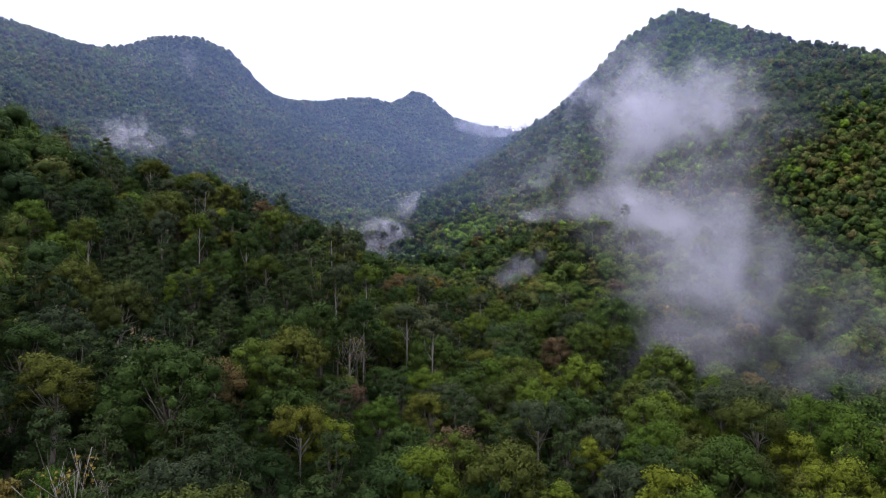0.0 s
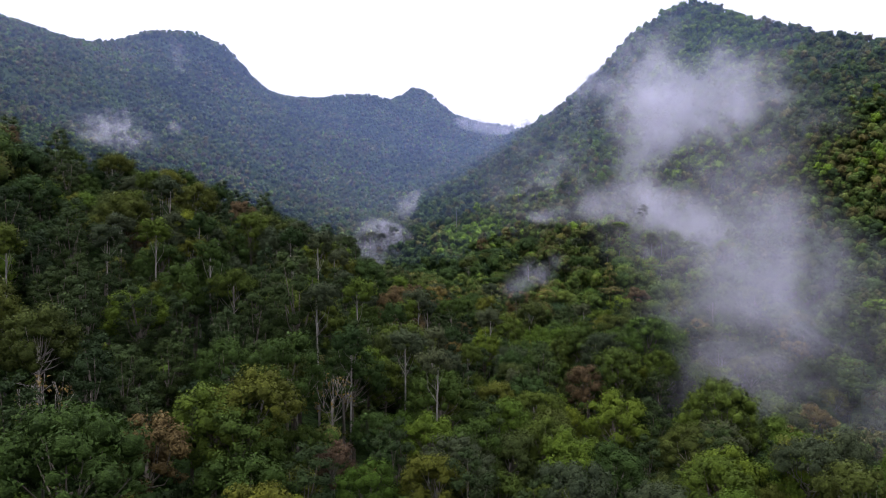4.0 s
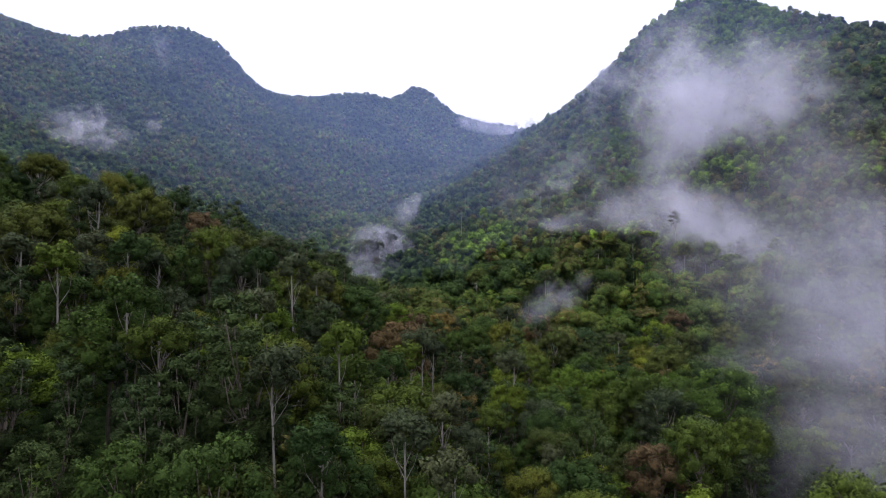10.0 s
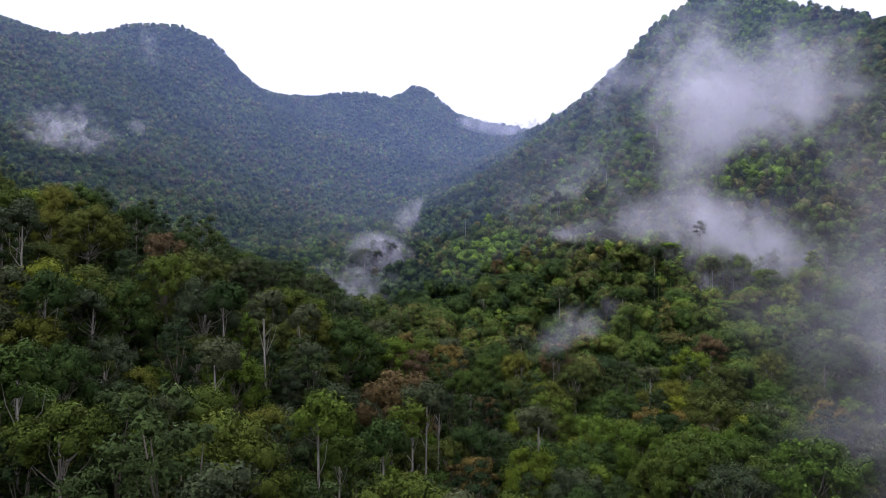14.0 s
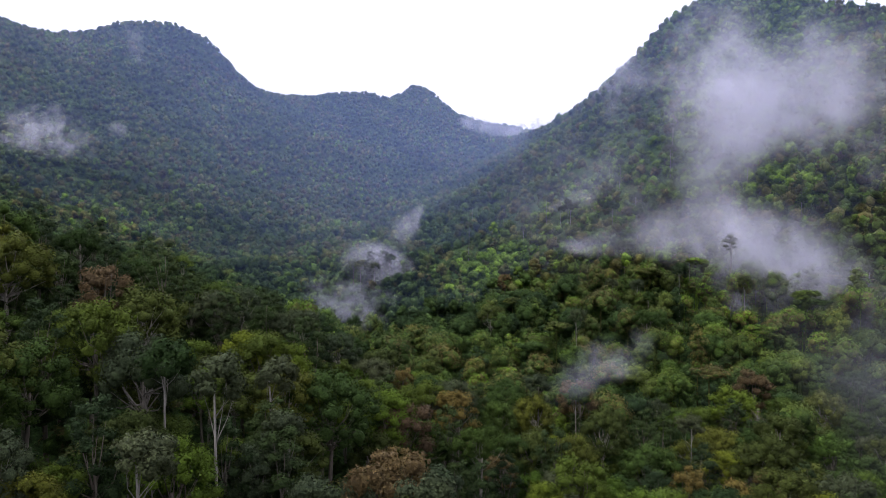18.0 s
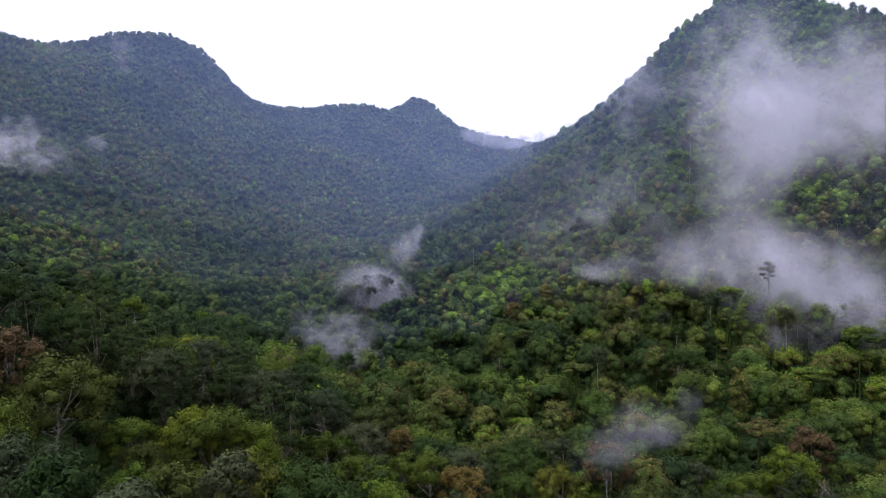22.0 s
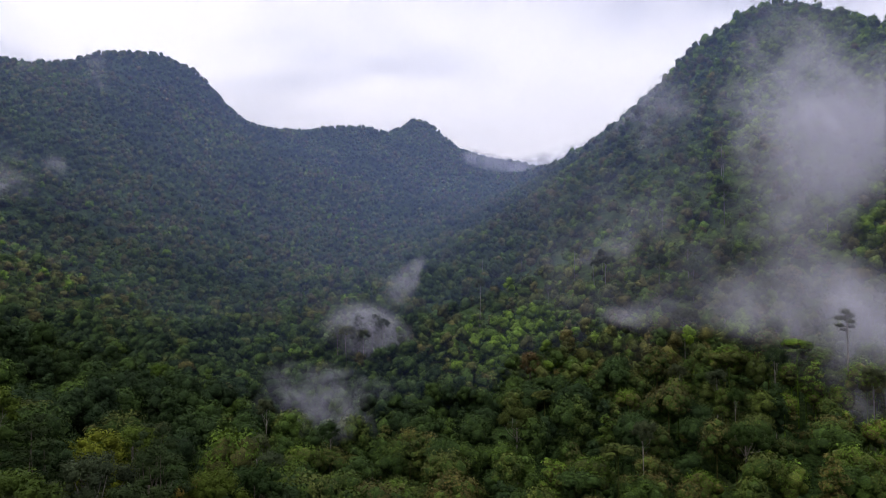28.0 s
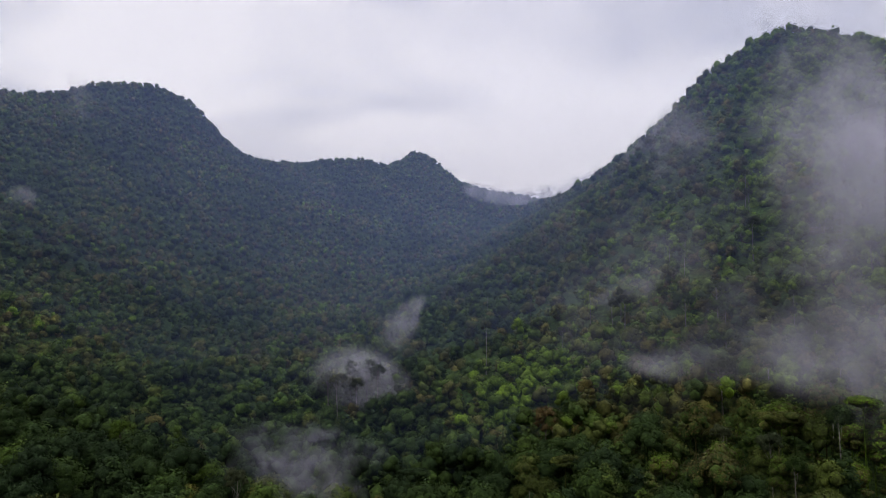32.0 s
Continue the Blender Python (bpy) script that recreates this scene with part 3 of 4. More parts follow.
def jitter_grid(x0, x1, y0, y1, step, g):
    x, y = np.meshgrid(np.arange(x0, x1, step), np.arange(y0, y1, step))
    x[1::2] += step / 2
    x = x + g.uniform(-0.36, 0.36, x.shape) * step
    y = y + g.uniform(-0.36, 0.36, y.shape) * step
    return x.ravel(), y.ravel()


# the stretch of slope over which the camera passes: trees of their own
x, y = jitter_grid(-170, 190, -60, 330, 8.3, rng)
near = (np.abs(x) < 30 + 0.52 * (y + 118)) & (x < 175) & (x > -160)
x, y = x[near], y[near]
z = ground_height(x, y)
# those of the stretch right under the path are single trees, the others are joined
own = np.argsort(np.maximum((y + 118) / 340, np.abs(x) / (24 + 0.44 * (y + 118))) + rng.uniform(0, 0.12, len(x)))
n_own = 800
BROAD, LIME, DARK, EMERGENT, GREYG, RUSSET, BARE, OLIVE = range(8)
# stands of one kind: kind, x, y, reach, share
GROVES = ((DARK, -42, -32, 34, 0.7), (DARK, -64, 170, 30, 0.5), (DARK, -62, 30, 34, 0.6), (DARK, -100, 70, 40, 0.5), (DARK, -30, 60, 16, 0.5), (OLIVE, -70, 110, 30, 0.25), (OLIVE, 40, 180, 34, 0.2), (RUSSET, 72, 165, 26, 0.2), (LIME, 62, 10, 30, 0.35))
shares = np.cumsum([k[0] for k in KINDS])
first = {}
for idx in own[:n_own]:
    k = int(np.searchsorted(shares, rng.uniform(0, 0.9999)))
    for grove, gx_, gy_, reach, odds in GROVES:
        if math.hypot(x[idx] - gx_, y[idx] - gy_) < reach and rng.uniform() < odds:
            k = grove
    t = KINDS[k][1][rng.integers(len(KINDS[k][1]))]
    s = rng.uniform(0.72, 1.22)
    m = pose(x[idx], y[idx], z[idx] - 0.3, 0, 0, rng.uniform(0, 360))
    if t.name not in first:
        first[t.name] = True
        t.matrix_basis = m
        continue
    c = copy_thing(t, m)
    c.scale = (s * rng.uniform(0.9, 1.1), s * rng.uniform(0.9, 1.1), s * rng.uniform(0.88, 1.1))

# trees that stand out: kind, x, y, scale
SPECIMENS_NEAR = ((LIME, 75, 1, 1.3), (LIME, 62, 27, 1.2), (LIME, 90, 30, 1.25), (OLIVE, 50, 7, 1.05), (LIME, 56, -20, 1.25), (LIME, 66, -12, 1.2), (OLIVE, 15, -10, 1.35), (LIME, -15, 2, 1.0), (OLIVE, -25, 18, 1.3),
                  (BARE, -50, 7, 1.0), (OLIVE, -73, 29, 1.1), (DARK, -25, 47, 1.55), (BROAD, -38, -10, 1.35), (LIME, -41, 73, 1.0), (OLIVE, -79, 93, 1.3), (OLIVE, -60, 103, 1.1), (LIME, 56, 91, 1.5))
SPECIMENS_FAR = ((LIME, 64, 98, 1.25), (RUSSET, -9, 113, 1.5), (GREYG, -45, 115, 1.2), (GREYG, -29, 119, 1.0), (LIME, -31, 147, 1.15), (LIME, -12, 150, 1.3), (OLIVE, -74, 131, 1.2), (GREYG, -48, 157, 1.0), (EMERGENT, -33, 164, 1.1),
                 (DARK, -87, 161, 1.1), (EMERGENT, -77, 159, 0.95), (OLIVE, 38, 182, 1.25), (EMERGENT, -5, 178, 1.1), (OLIVE, 72, 167, 1.2), (EMERGENT, 72, 262, 1.2))
SPECIMENS_SLOPE = ((DARK, -42, 402, 0.95), (BROAD, -36, 408, 0.85), (EMERGENT, -47, 400, 0.8), (EMERGENT, -39, 396, 0.75), (BROAD, -52, 408, 0.8), (EMERGENT, -31, 402, 0.75), (EMERGENT, 90, 388, 0.9), (EMERGENT, 104, 391, 0.95),
                   (EMERGENT, 122, 352, 0.95), (EMERGENT, 70, 402, 0.85), (EMERGENT, 132, 420, 0.9), (EMERGENT, 84, 340, 1.0), (RUSSET, 36, 205, 1.2), (RUSSET, 88, 214, 1.3), (LIME, -104, 335, 0.9), (EMERGENT, 18, 290, 1.2), (RUSSET, 28, 340, 0.9))
for k, sx, sy, s in SPECIMENS_NEAR + SPECIMENS_FAR + SPECIMENS_SLOPE:
    t = KINDS[k][1][rng.integers(len(KINDS[k][1]))]
    c = copy_thing(t, pose(sx, sy, float(ground_height(sx, sy)) - 0.3, 0, 0, rng.uniform(0, 360)))
    c.scale = (s, s, s * rng.uniform(0.95, 1.1))

# slender pale trunks over the right-hand slope and along the stream
for i in range(92):
    t = SLENDER[i % 3]
    sx, sy = (rng.uniform(0, 175), rng.uniform(270, 470)) if i < 34 else (rng.uniform(-70, 60), rng.uniform(60, 300)) if i < 60 else (rng.uniform(-80, 20), rng.uniform(35, 135))
    s = rng.uniform(0.6, 0.95) if sy > 330 else rng.uniform(1.1, 1.4) if i >= 60 else rng.uniform(0.85, 1.15)
    m = pose(sx, sy, float(ground_height(sx, sy)) - 0.3, 0, 0, rng.uniform(0, 360))
    if i < 3:
        t.matrix_basis = m
    else:
        c = copy_thing(t, m)
        c.scale = (s, s, s)

# the lone tall tree that stands in the mist
lone = build_tree("emergent_tree", "lone tall tree with a small ragged crown standing in the mist", "tree", "emergent trees",
                  [(0, 0, 2.4, 1.5, 1.1), (1.5, 0.4, 1.3, 1.4, 0.9), (-1.5, 0.8, 0.7, 1.5, 0.9), (0.6, -1.4, -0.2, 1.4, 0.9), (-2.1, -0.6, -1.3, 1.2, 0.7), (2.0, 1.0, -1.7, 1.2, 0.7), (0.2, 0.3, 0.5, 1.6, 1.1), (-0.3, 0.6, -2.6, 1.0, 0.6)],
                  34.5, 2600, 0.34, M_GREY, M_PALE, 190, 0.3)
lone.matrix_basis = pose(112, 287, float(ground_height(112, 287)) - 0.3)

# ---------------------------------------------------------------- the joined rest of the forest
def forest_templates(leaves, leaf_size, shape, lobes_n, trunk, dense=False):
    out = []
    for i in range(7):
        g = np.random.default_rng(200 + i)
        maker = (lobes_round, lobes_tall, lobes_round, lobes_flat, lobes_round, lobes_tall, lobes_flat)[i]
        args = ((3.4, 3.6, 2.3), (2.4, 9.0, 2.2), (2.8, 4.2, 2.1), (3.8, 1.8, 2.2), (3.9, 3.0, 2.4), (1.8, 10.0, 1.9), (3.0, 2.4, 1.8))[i]
        cz = (15.5, 14.5, 15.5, 19.0, 15.5, 16.0, 22.0)[i]
        if lobes_n in (3, 4):
            args = (args[0] * 0.6, args[1] * 0.6, args[2] * 0.85)
        lobes = maker(lobes_n, *args, g)
        if lobes_n == 1:
            r = g.uniform(2.5, 3.5)
            lobes, cz = [(0, 0, 0, r, r * g.uniform(0.9, 1.3))], g.uniform(13.0, 15.5)
        v, f = core_arrays(lobes, shape, g, (0.92 if lobes_n == 1 else 0.8) if dense else 0.72)
        nv = [v + (0, 0, cz)]
        tri = [f]
        centre = np.repeat(np.array(lobes)[:, :3], len(shape[0]), 0)
        norm = v - centre
        norm /= np.linalg.norm(norm, axis=1, keepdims=True)
        if dense:
            dome = v - np.array(lobes)[:, :3].mean(0)
            norm = norm + 0.6 * dome / (np.linalg.norm(dome, axis=1, keepdims=True) + 1e-6)
            norm /= np.linalg.norm(norm, axis=1, keepdims=True)
        nn = [norm]
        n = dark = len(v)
        if leaves:
            q, qn = leaf_arrays(lobes, leaves, leaf_size, g, -0.2, 0.78)
            tri.append(np.arange(leaves)[:, None] * 3 + n + (0, 1, 2))
            nv.append(q + (0, 0, cz))
            nn.append(qn)
            n += len(q)
        if trunk:
            c = np.array([(math.cos(a), math.sin(a), 0) for a in (0, 2.1, 4.2)])
            nv.append(np.concatenate([c * 0.3 + (0, 0, -2), c * 0.16 + (0, 0, cz)]))
            nn.append(np.concatenate([c, c]))
            tri.append(np.array([(0, 1, 4), (0, 4, 3), (1, 2, 5), (1, 5, 4), (2, 0, 3), (2, 3, 5)]) + n)
            n += 6
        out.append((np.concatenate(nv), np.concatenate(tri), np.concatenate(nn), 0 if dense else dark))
    return out


# patches of changed tone, most of them young bright growth: x, y, radius, tone added
# the negative one puts the left gully's shade into the leaf colour
TONE_PATCHES = ((26, 385, 22, 0.7), (60, 420, 30, 0.2), (230, 560, 95, 0.4), (190, 470, 60, 0.28), (62, 95, 30, 0.3), (70, 0, 40, 0.3), (-130, 310, 110, -0.4), (120, 400, 90, 0.12))


def plant(name, label, xs, ys, templates, g, lo, hi, sink=0.0, spread=0.15, mix=(0.3, 0.12, 0.24, 0.05, 0.21, 0.06, 0.02)):
    zs = ground_height(xs, ys) - sink - (CANOPY - tree_depth(ys))
    kinds = g.choice(7, len(xs), p=mix)
    V, F, N, T, n = [], [], [], [], 0
    # whole patches share a tone, single trees differ within them
    patch = 0.5 + 0.22 * np.sin(xs / 37 + 1.7 * np.sin(ys / 61)) * np.sin(ys / 45 + xs / 80)
    tone = np.clip(patch + g.normal(0, spread, len(xs)), 0, 1)
    for cx, cy, cr, up in TONE_PATCHES:
        tone = np.clip(tone + up * np.exp(-((xs - cx) ** 2 + (ys - cy) ** 2) / cr ** 2), 0, 1)
    for k in range(7):
        idx = np.nonzero(kinds == k)[0]
        if not len(idx):
            continue
        v, f, nn, dark = templates[k]
        a = g.uniform(0, math.tau, len(idx))
        s = lo + (hi - lo) * g.uniform(0, 1, len(idx)) ** 1.25
        c, d = np.cos(a)[:, None], np.sin(a)[:, None]
        sz = s * g.uniform(0.85, 1.15, len(idx))
        vx = (v[None, :, 0] * c - v[None, :, 1] * d) * s[:, None] + xs[idx, None]
        vy = (v[None, :, 0] * d + v[None, :, 1] * c) * s[:, None] + ys[idx, None]
        vz = v[None, :, 2] * sz[:, None] + zs[idx, None]
        V.append(np.stack([vx, vy, vz], -1).reshape(-1, 3))
        N.append(np.stack([nn[None, :, 0] * c - nn[None, :, 1] * d, nn[None, :, 0] * d + nn[None, :, 1] * c, np.broadcast_to(nn[None, :, 2], vx.shape)], -1).reshape(-1, 3))
        F.append((f[None] + (np.arange(len(idx)) * len(v))[:, None, None] + n).reshape(-1, 3))
        # crown cores at 0.7 of the tone: shade inside the crown, put into colour
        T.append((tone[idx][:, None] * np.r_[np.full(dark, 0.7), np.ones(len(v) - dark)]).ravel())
        n += len(idx) * len(v)
    me = mesh_of(name, np.concatenate(V), np.concatenate(F).ravel(), 3, M_FOREST, normals=np.concatenate(N), tone=np.concatenate(T))
    return tagged(new(name, me), label, "forest", kind="stuff")


rest = own[n_own:]
t_near = forest_templates(1100, 0.55, BALL1, 12, True)
t_low = forest_templates(90, 0.95, BALL1, 2, False)
t_mid = forest_templates(120, 0.72, BALL1, 4, False, True)
t_fill = forest_templates(40, 0.95, BALL1, 1, False, True)
t_far = forest_templates(26, 1.3, BALL1, 1, False, True)
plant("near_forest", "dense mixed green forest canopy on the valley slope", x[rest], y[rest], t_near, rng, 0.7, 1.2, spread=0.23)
ux, uy = jitter_grid(-170, 190, -60, 330, 6.2, rng)
keep = (np.abs(ux) < 30 + 0.52 * (uy + 118)) & (ux < 175) & (ux > -160)
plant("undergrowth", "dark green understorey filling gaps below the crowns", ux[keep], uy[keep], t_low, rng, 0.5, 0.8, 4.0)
mx_, my_ = jitter_grid(-460, 440, -120, 620, 5.1, rng)
wedge = np.abs(mx_) < 40 + 0.65 * (my_ + 118)
in_near = (np.abs(mx_) < 30 + 0.52 * (my_ + 118)) & (mx_ < 175) & (mx_ > -160) & (my_ > -60) & (my_ < 330)
keep = wedge & ~in_near
plant("slope_forest", "mixed green forest covering the valley slopes", mx_[keep], my_[keep], t_mid, rng, 0.66, 1.14, 0.3, 0.19, (0.33, 0.1, 0.3, 0.0, 0.21, 0.06, 0.0))
lx, ly = jitter_grid(-460, 440, -120, 620, 4.6, rng)
keep = (np.abs(lx) < 40 + 0.65 * (ly + 118)) & ~((np.abs(lx) < 30 + 0.52 * (ly + 118)) & (lx < 175) & (lx > -160) & (ly > -60) & (ly < 330))
plant("slope_thicket", "low green trees and shrubs closing the gaps of the slope forest", lx[keep], ly[keep], t_fill, rng, 0.85, 1.2, 6.5)
fx, fy = jitter_grid(-1000, 560, 620, 1400, 4.4, rng)
keep = (np.abs(fx) < 40 + 0.65 * (fy + 118)) & ((fy < 1330) | (np.abs(fx) > 300))
plant("mountain_forest", "blue-green forest covering the far mountains", fx[keep], fy[keep], t_far, rng, 0.58, 1.06, -0.8)
# the forest goes on to both sides and behind
ox, oy = jitter_grid(-460, 440, -260, 420, 6.6, np.random.default_rng(77))
keep = np.abs(ox) >= 40 + 0.65 * (oy + 118)
plant("outer_forest", "mixed green forest on the slopes beside the valley", ox[keep], oy[keep], t_fill, np.random.default_rng(78), 1.1, 1.6, 0.6, 0.2)
# single taller trees along the crests
crest = np.array(knots(RIDGE_BACK, 7) + knots(RIDGE_RIGHT[:9], 8))
crest = crest[rng.uniform(0, 1, len(crest)) < np.where(crest[:, 1] > 880, 0.3, 0.2)]
cx_, cy_ = crest[:, 0] + rng.normal(0, 5, len(crest)), crest[:, 1] + rng.normal(0, 7, len(crest))
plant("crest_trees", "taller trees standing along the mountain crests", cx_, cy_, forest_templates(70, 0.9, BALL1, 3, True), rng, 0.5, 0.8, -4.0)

# ---------------------------------------------------------------- mist
def mist_bank(name, label, where, size, turn, sheets, material, seed):
    """A bank of mist: thin uneven sheets of droplets one behind another."""
    g = np.random.default_rng(seed)
    n = 14
    V, F, base = [], [], 0
    u = np.linspace(-1, 1, n)
    U, W = np.meshgrid(u, u)
    for i in range(sheets):
        d = -0.8 + 1.6 * (i + 0.5) / sheets
        ph = g.uniform(0, 6, 4)
        dy = d + 0.16 * np.sin(2.3 * U + ph[0]) * np.sin(2.1 * W + ph[1]) + 0.07 * np.sin(5 * U + ph[2]) * np.sin(4.6 * W + ph[3])
        V.append(np.stack([U.ravel(), dy.ravel(), W.ravel()], 1))
        j = (np.arange(n - 1)[:, None] * n + np.arange(n - 1)[None, :]).ravel()
        F.append(np.stack([j, j + 1, j + n + 1, j + n], 1) + base)
        base += n * n
    me = mesh_of(name, np.concatenate(V), np.concatenate(F).ravel(), 4, material, smooth=True)
    ob = tagged(new(name, me), label, "mist", kind="stuff")
    ob.matrix_world = Matrix.LocRotScale(where, Euler([radians(a) for a in turn]), size)
    return ob


BANKS = (  # where, half sizes, turn, sheets, dense
    ((215, 345, 62), (62, 22, 42), (0, 0, 0), 4, 0),
    ((96, 58, -40), (54, 18, 34), (0, 8, 0), 4, 0),
    ((132, 495, 120), (26, 16, 38), (0, 25, 0), 4, 1),
    ((262, 628, 242), (52, 26, 20), (0, 0, 0), 4, 1),
    ((80, 400, 44), (50, 22, 16), (0, -24, 0), 4, 0),
    ((95, 335, 28), (125, 30, 66), (0, 0, 0), 3, 0),
)
for i, (where, size, turn, sheets, dense) in enumerate(BANKS):
    mist_bank("mist_bank", "thin torn wisp of white mist among the trees",
              where, size, turn, sheets, (M_FAINT, M_WISP)[dense], 400 + i)


def mist_stream(label, line, depth, sheets, material, seed):
    """Ribbons of mist one behind another along a line of (x, y, z, half width)."""
    g = np.random.default_rng(seed)
    L = np.array(line, float)
    at = np.concatenate([[0], np.cumsum(np.linalg.norm(np.diff(L[:, :3], axis=0), axis=1))])
    n, m = 8 * (len(L) - 1) + 1, 13
    t = np.linspace(0, at[-1], n)
    P = np.stack([np.interp(t, at, L[:, k]) for k in range(4)], 1)
    for _ in range(8):
        P[1:-1] = 0.25 * P[:-2] + 0.5 * P[1:-1] + 0.25 * P[2:]
    way = np.gradient(P[:, :3], axis=0)
    across = np.stack([-way[:, 2], np.zeros(n), way[:, 0]], 1)
    across /= np.linalg.norm(across, axis=1, keepdims=True)
    # where the line turns sharply, keep the ribbon from folding
    for _ in range(6):
        across[1:-1] = across[:-2] + across[1:-1] + across[2:]
        across /= np.linalg.norm(across, axis=1, keepdims=True)
    u = np.linspace(-1, 1, m)
    end = np.clip(np.minimum(t, at[-1] - t) / (P[:, 3] * 1.8), 0, 1)
    V, F, T = [], [], []
    for i in range(sheets):
        d = depth * (-1 + 2 * (i + 0.5) / sheets)
        wob = g.uniform(0, 6, 3)
        grow = 1 + 0.16 * np.sin(t / 17 + wob[0])
        q = P[:, None, :3] + across[:, None, :] * (u[None, :, None] * (P[:, 3] * grow)[:, None, None])
        q[..., 1] += d + 0.3 * depth * np.sin(t / 13 + wob[1])[:, None] * np.cos(2 * u + wob[2])[None, :]
        j = (np.arange(n - 1)[:, None] * m + np.arange(m - 1)[None, :]).ravel()
        F.append(np.stack([j, j + 1, j + m + 1, j + m], 1) + i * n * m)
        V.append(q.reshape(-1, 3))
        T.append((np.cos(u * math.pi / 2)[None, :] * end[:, None]).ravel())
    me = mesh_of("mist_bank", np.concatenate(V), np.concatenate(F).ravel(), 4, material, tone=np.concatenate(T), smooth=True)
    return tagged(new("mist_bank", me), label, "mist", kind="stuff")


FLOWING, TORN = "drifting white morning mist flowing over the forest canopy", "thin torn wisp of white mist among the trees"
# the winding stream of mist on the right-hand mountain
mist_stream(FLOWING, ((240, 352, 94, 36), (217, 350, 89, 36), (193, 348, 85, 34), (170, 347, 81, 34), (148, 345, 73, 31), (129, 339, 57, 24), (121, 334, 41, 22), (116, 328, 26, 22), (122, 322, 11, 19)), 18, 6, M_FLOW, 500)
mist_stream(TORN, ((115, 326, 40, 17), (114, 336, 60, 22), (118, 345, 80, 26), (131, 354, 101, 27), (144, 362, 124, 24), (153, 370, 149, 20)), 14, 5, M_THIN_FLOW, 502)
mist_stream(TORN, ((168, 345, 81, 18), (175, 350, 100, 18), (180, 355, 117, 16), (184, 360, 133, 11)), 12, 5, M_VEIL, 503)
mist_stream(FLOWING, ((74, 308, 11, 10), (89, 302, 12, 16), (104, 296, 14, 21), (120, 290, 7, 21), (136, 287, -1, 19), (152, 283, -8, 18), (167, 280, -15, 14)), 14, 6, M_FLOW, 510)
mist_stream(TORN, ((84, 290, -3, 12), (101, 287, -3, 17), (122, 283, -10, 19), (143, 280, -16, 17)), 10, 4, M_VEIL, 515)
mist_stream(TORN, ((91, 325, 14, 14), (76, 332, 8, 9), (62, 338, 6, 5), (53, 345, 8, 4)), 10, 4, M_THIN_FLOW, 501)
mist_stream(TORN, ((127, 262, -7, 17), (144, 258, -18, 24), (155, 254, -29, 29), (169, 250, -38, 27)), 10, 4, M_VEIL, 504)
mist_stream(TORN, ((121, 350, 121, 22), (133, 346, 108, 29), (144, 342, 91, 32), (144, 338, 72, 31), (133, 334, 53, 25), (124, 330, 35, 22)), 14, 5, M_THIN_FLOW, 523)
mist_stream(TORN, ((-53, 300, -24, 4), (-42, 300, -23, 6), (-30, 300, -24, 6), (-21, 300, -26, 4)), 7, 4, M_SHRED, 524)
# torn shreds on the slope below it
mist_stream(TORN, ((52, 410, 20, 6), (66, 413, 27, 10), (81, 417, 34, 8), (99, 420, 40, 6)), 5, 4, M_SHRED, 516)
mist_stream(TORN, ((90, 395, 0, 6), (107, 398, 5, 10), (121, 400, 8, 10)), 6, 4, M_SHRED, 517)
mist_stream(TORN, ((19, 190, -35, 4), (27, 189, -31, 8), (36, 188, -26, 8), (45, 187, -21, 8), (55, 186, -18, 4)), 7, 5, M_SHRED, 518)
# the bank hanging over the near gully
mist_stream(FLOWING, ((137, 150, 15, 29), (118, 135, 3, 41), (98, 120, -10, 44), (83, 105, -23, 48), (79, 92, -36, 46), (80, 78, -46, 36), (82, 65, -53, 25)), 15, 9, M_BANK, 505)
mist_stream(TORN, ((48, 75, -42, 17), (56, 68, -49, 23), (66, 62, -52, 25), (76, 55, -52, 17)), 10, 6, M_BANK, 506)
mist_stream(FLOWING, ((122, 122, 6, 29), (106, 111, -7, 32), (91, 100, -19, 32), (82, 90, -29, 31), (78, 81, -39, 27), (78, 72, -47, 23), (79, 64, -53, 18)), 9, 6, M_BANK, 525)
# the clump in the valley bottom, and the shred below it
mist_stream(FLOWING, ((-63, 404, -7, 9), (-51, 404, -2, 14), (-39, 404, -3, 16), (-27, 404, -5, 14), (-12, 404, -7, 9)), 12, 6, M_FLOW, 507)
mist_stream(TORN, ((-33, 420, 0, 10), (-29, 422, 11, 12), (-24, 425, 19, 12), (-18, 428, 27, 5), (-11, 430, 33, 3)), 7, 5, M_THIN_FLOW, 509)
mist_stream(TORN, ((-71, 308, -18, 6), (-58, 308, -15, 12), (-45, 308, -16, 14), (-33, 308, -18, 12), (-17, 308, -16, 4)), 9, 6, M_SHRED, 519)
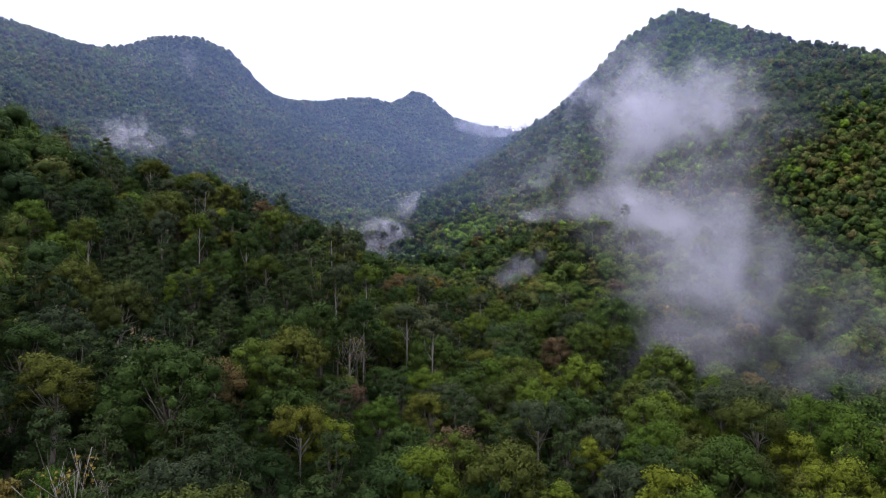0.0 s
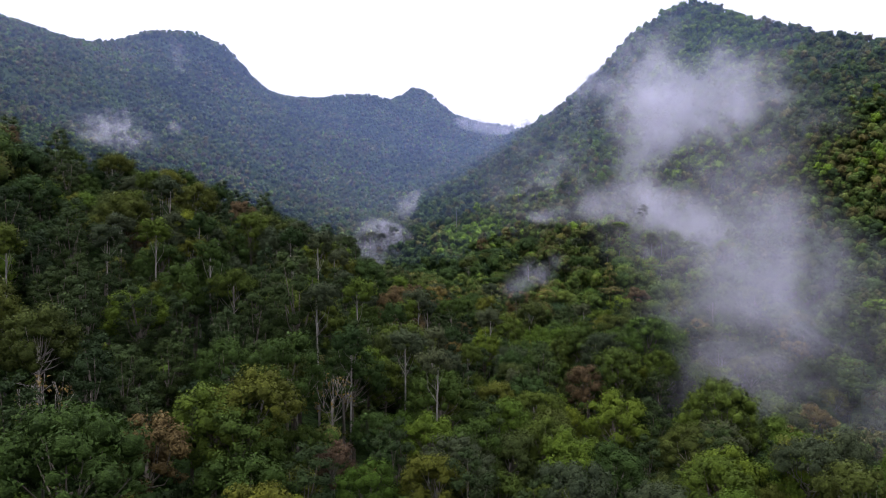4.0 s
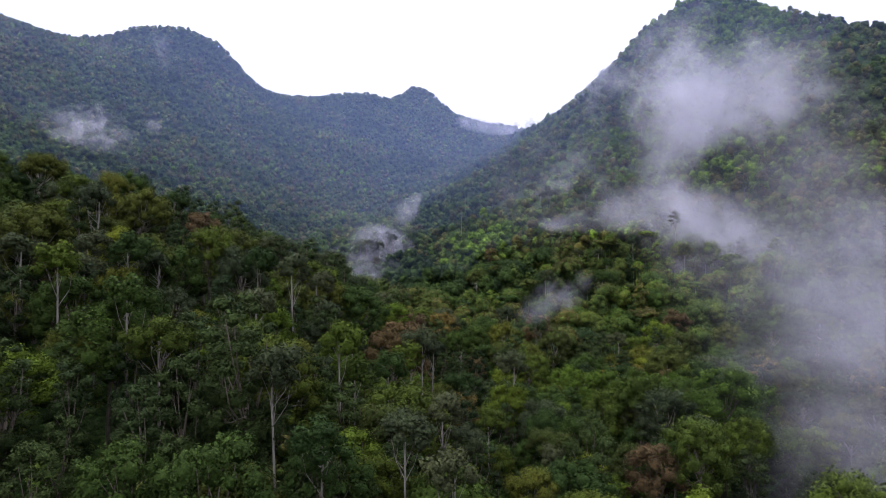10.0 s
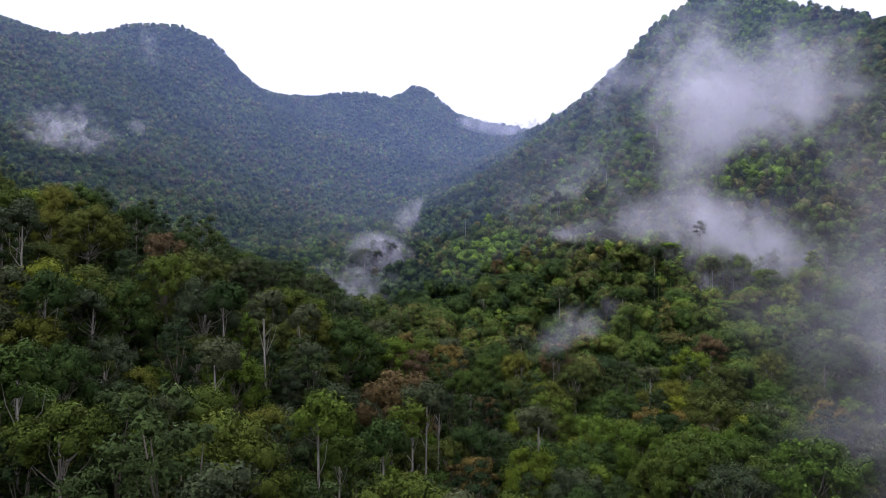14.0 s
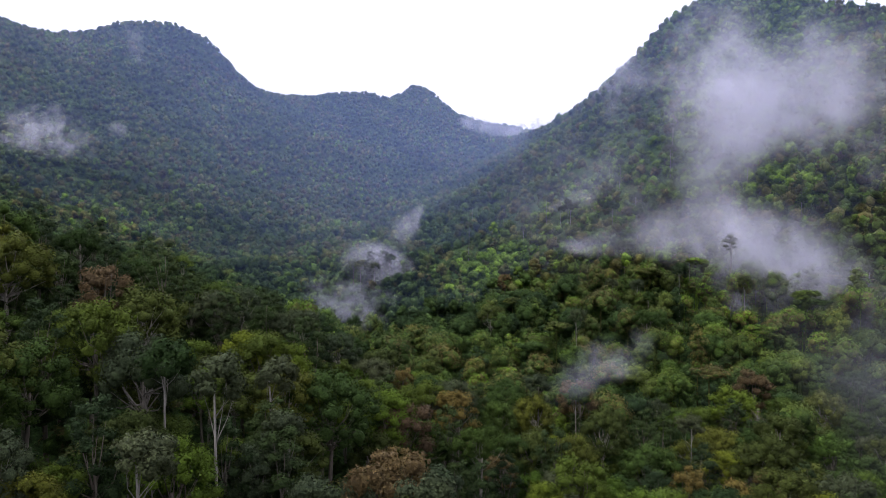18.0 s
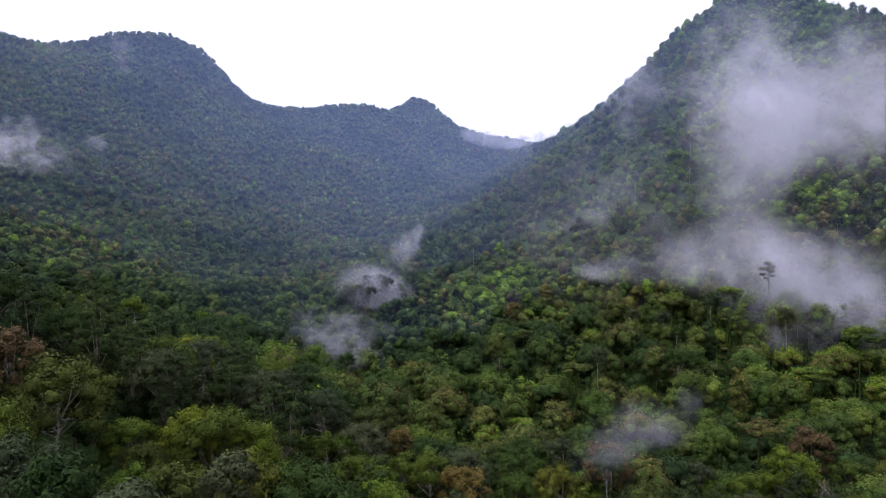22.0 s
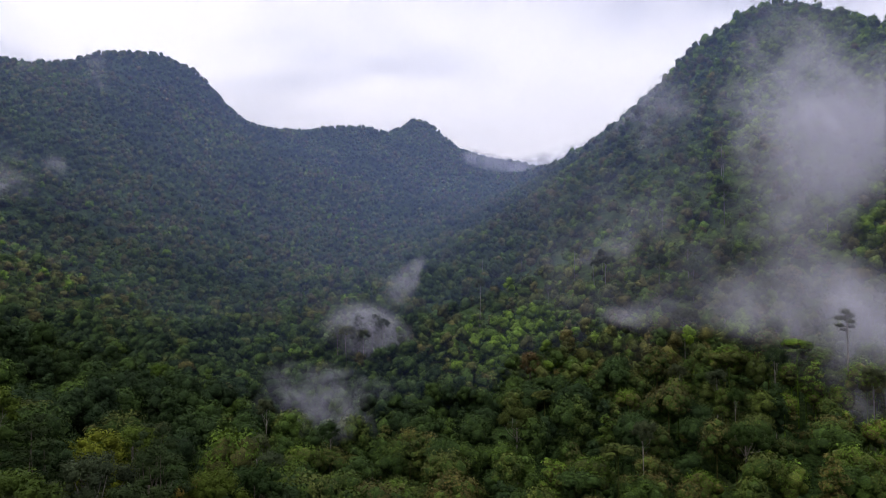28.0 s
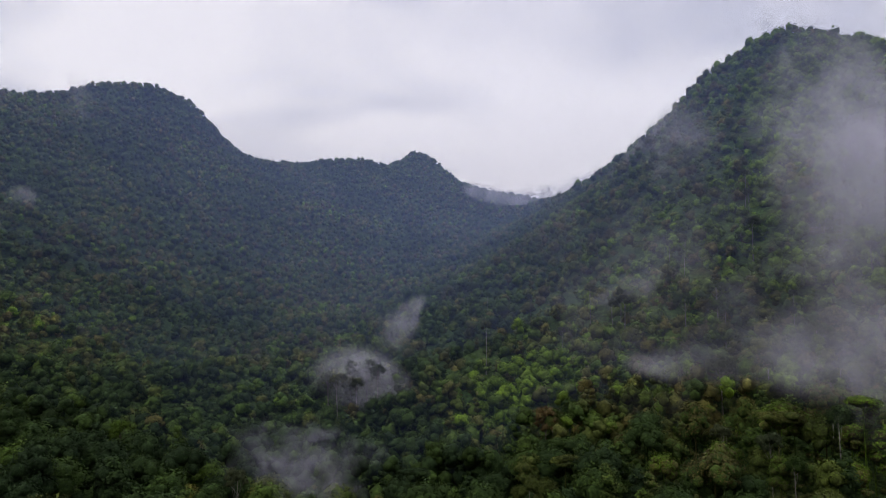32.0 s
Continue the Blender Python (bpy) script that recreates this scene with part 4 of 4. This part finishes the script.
# torn mist on the left-hand slope
mist_stream(TORN, ((-284, 432, 75, 12), (-266, 432, 78, 14), (-249, 432, 78, 17), (-233, 432, 75, 20), (-218, 432, 68, 14), (-205, 432, 63, 5)), 10, 5, M_SHRED_DENSE, 511)
mist_stream(TORN, ((-223, 430, 65, 8), (-220, 430, 78, 10), (-217, 430, 87, 5)), 7, 5, M_SHRED, 512)
mist_stream(TORN, ((-204, 428, 86, 5), (-197, 428, 78, 7), (-188, 428, 68, 5)), 7, 5, M_SHRED, 513)
mist_stream(TORN, ((-253, 560, 193, 9), (-247, 560, 180, 12), (-242, 560, 163, 12), (-238, 560, 142, 8)), 6, 4, M_SHRED, 520)
mist_stream(TORN, ((-295, 560, 188, 8), (-293, 560, 173, 10), (-295, 560, 153, 8)), 6, 3, M_SHRED, 521)
# cloud spilling over the saddle and up the edge of the right-hand ridge
mist_stream(TORN, ((106, 612, 107, 10), (121, 612, 115, 13), (136, 612, 128, 16), (148, 612, 147, 14), (159, 612, 166, 11), (168, 612, 179, 6)), 12, 5, M_THIN_FLOW, 514)
mist_stream(TORN, ((119, 560, 106, 10), (134, 560, 120, 16), (146, 560, 138, 18), (156, 560, 155, 11)), 8, 5, M_SHRED, 522)
mist_stream(FLOWING, ((20, 1150, 222, 10), (60, 1150, 208, 16), (100, 1150, 199, 20), (150, 1150, 200, 22), (200, 1140, 214, 24), (250, 1130, 238, 20)), 14, 6, M_THIN_FLOW, 508)

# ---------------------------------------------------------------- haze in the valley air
# see-through sheets whose painted blue stands in for light scattered over distance
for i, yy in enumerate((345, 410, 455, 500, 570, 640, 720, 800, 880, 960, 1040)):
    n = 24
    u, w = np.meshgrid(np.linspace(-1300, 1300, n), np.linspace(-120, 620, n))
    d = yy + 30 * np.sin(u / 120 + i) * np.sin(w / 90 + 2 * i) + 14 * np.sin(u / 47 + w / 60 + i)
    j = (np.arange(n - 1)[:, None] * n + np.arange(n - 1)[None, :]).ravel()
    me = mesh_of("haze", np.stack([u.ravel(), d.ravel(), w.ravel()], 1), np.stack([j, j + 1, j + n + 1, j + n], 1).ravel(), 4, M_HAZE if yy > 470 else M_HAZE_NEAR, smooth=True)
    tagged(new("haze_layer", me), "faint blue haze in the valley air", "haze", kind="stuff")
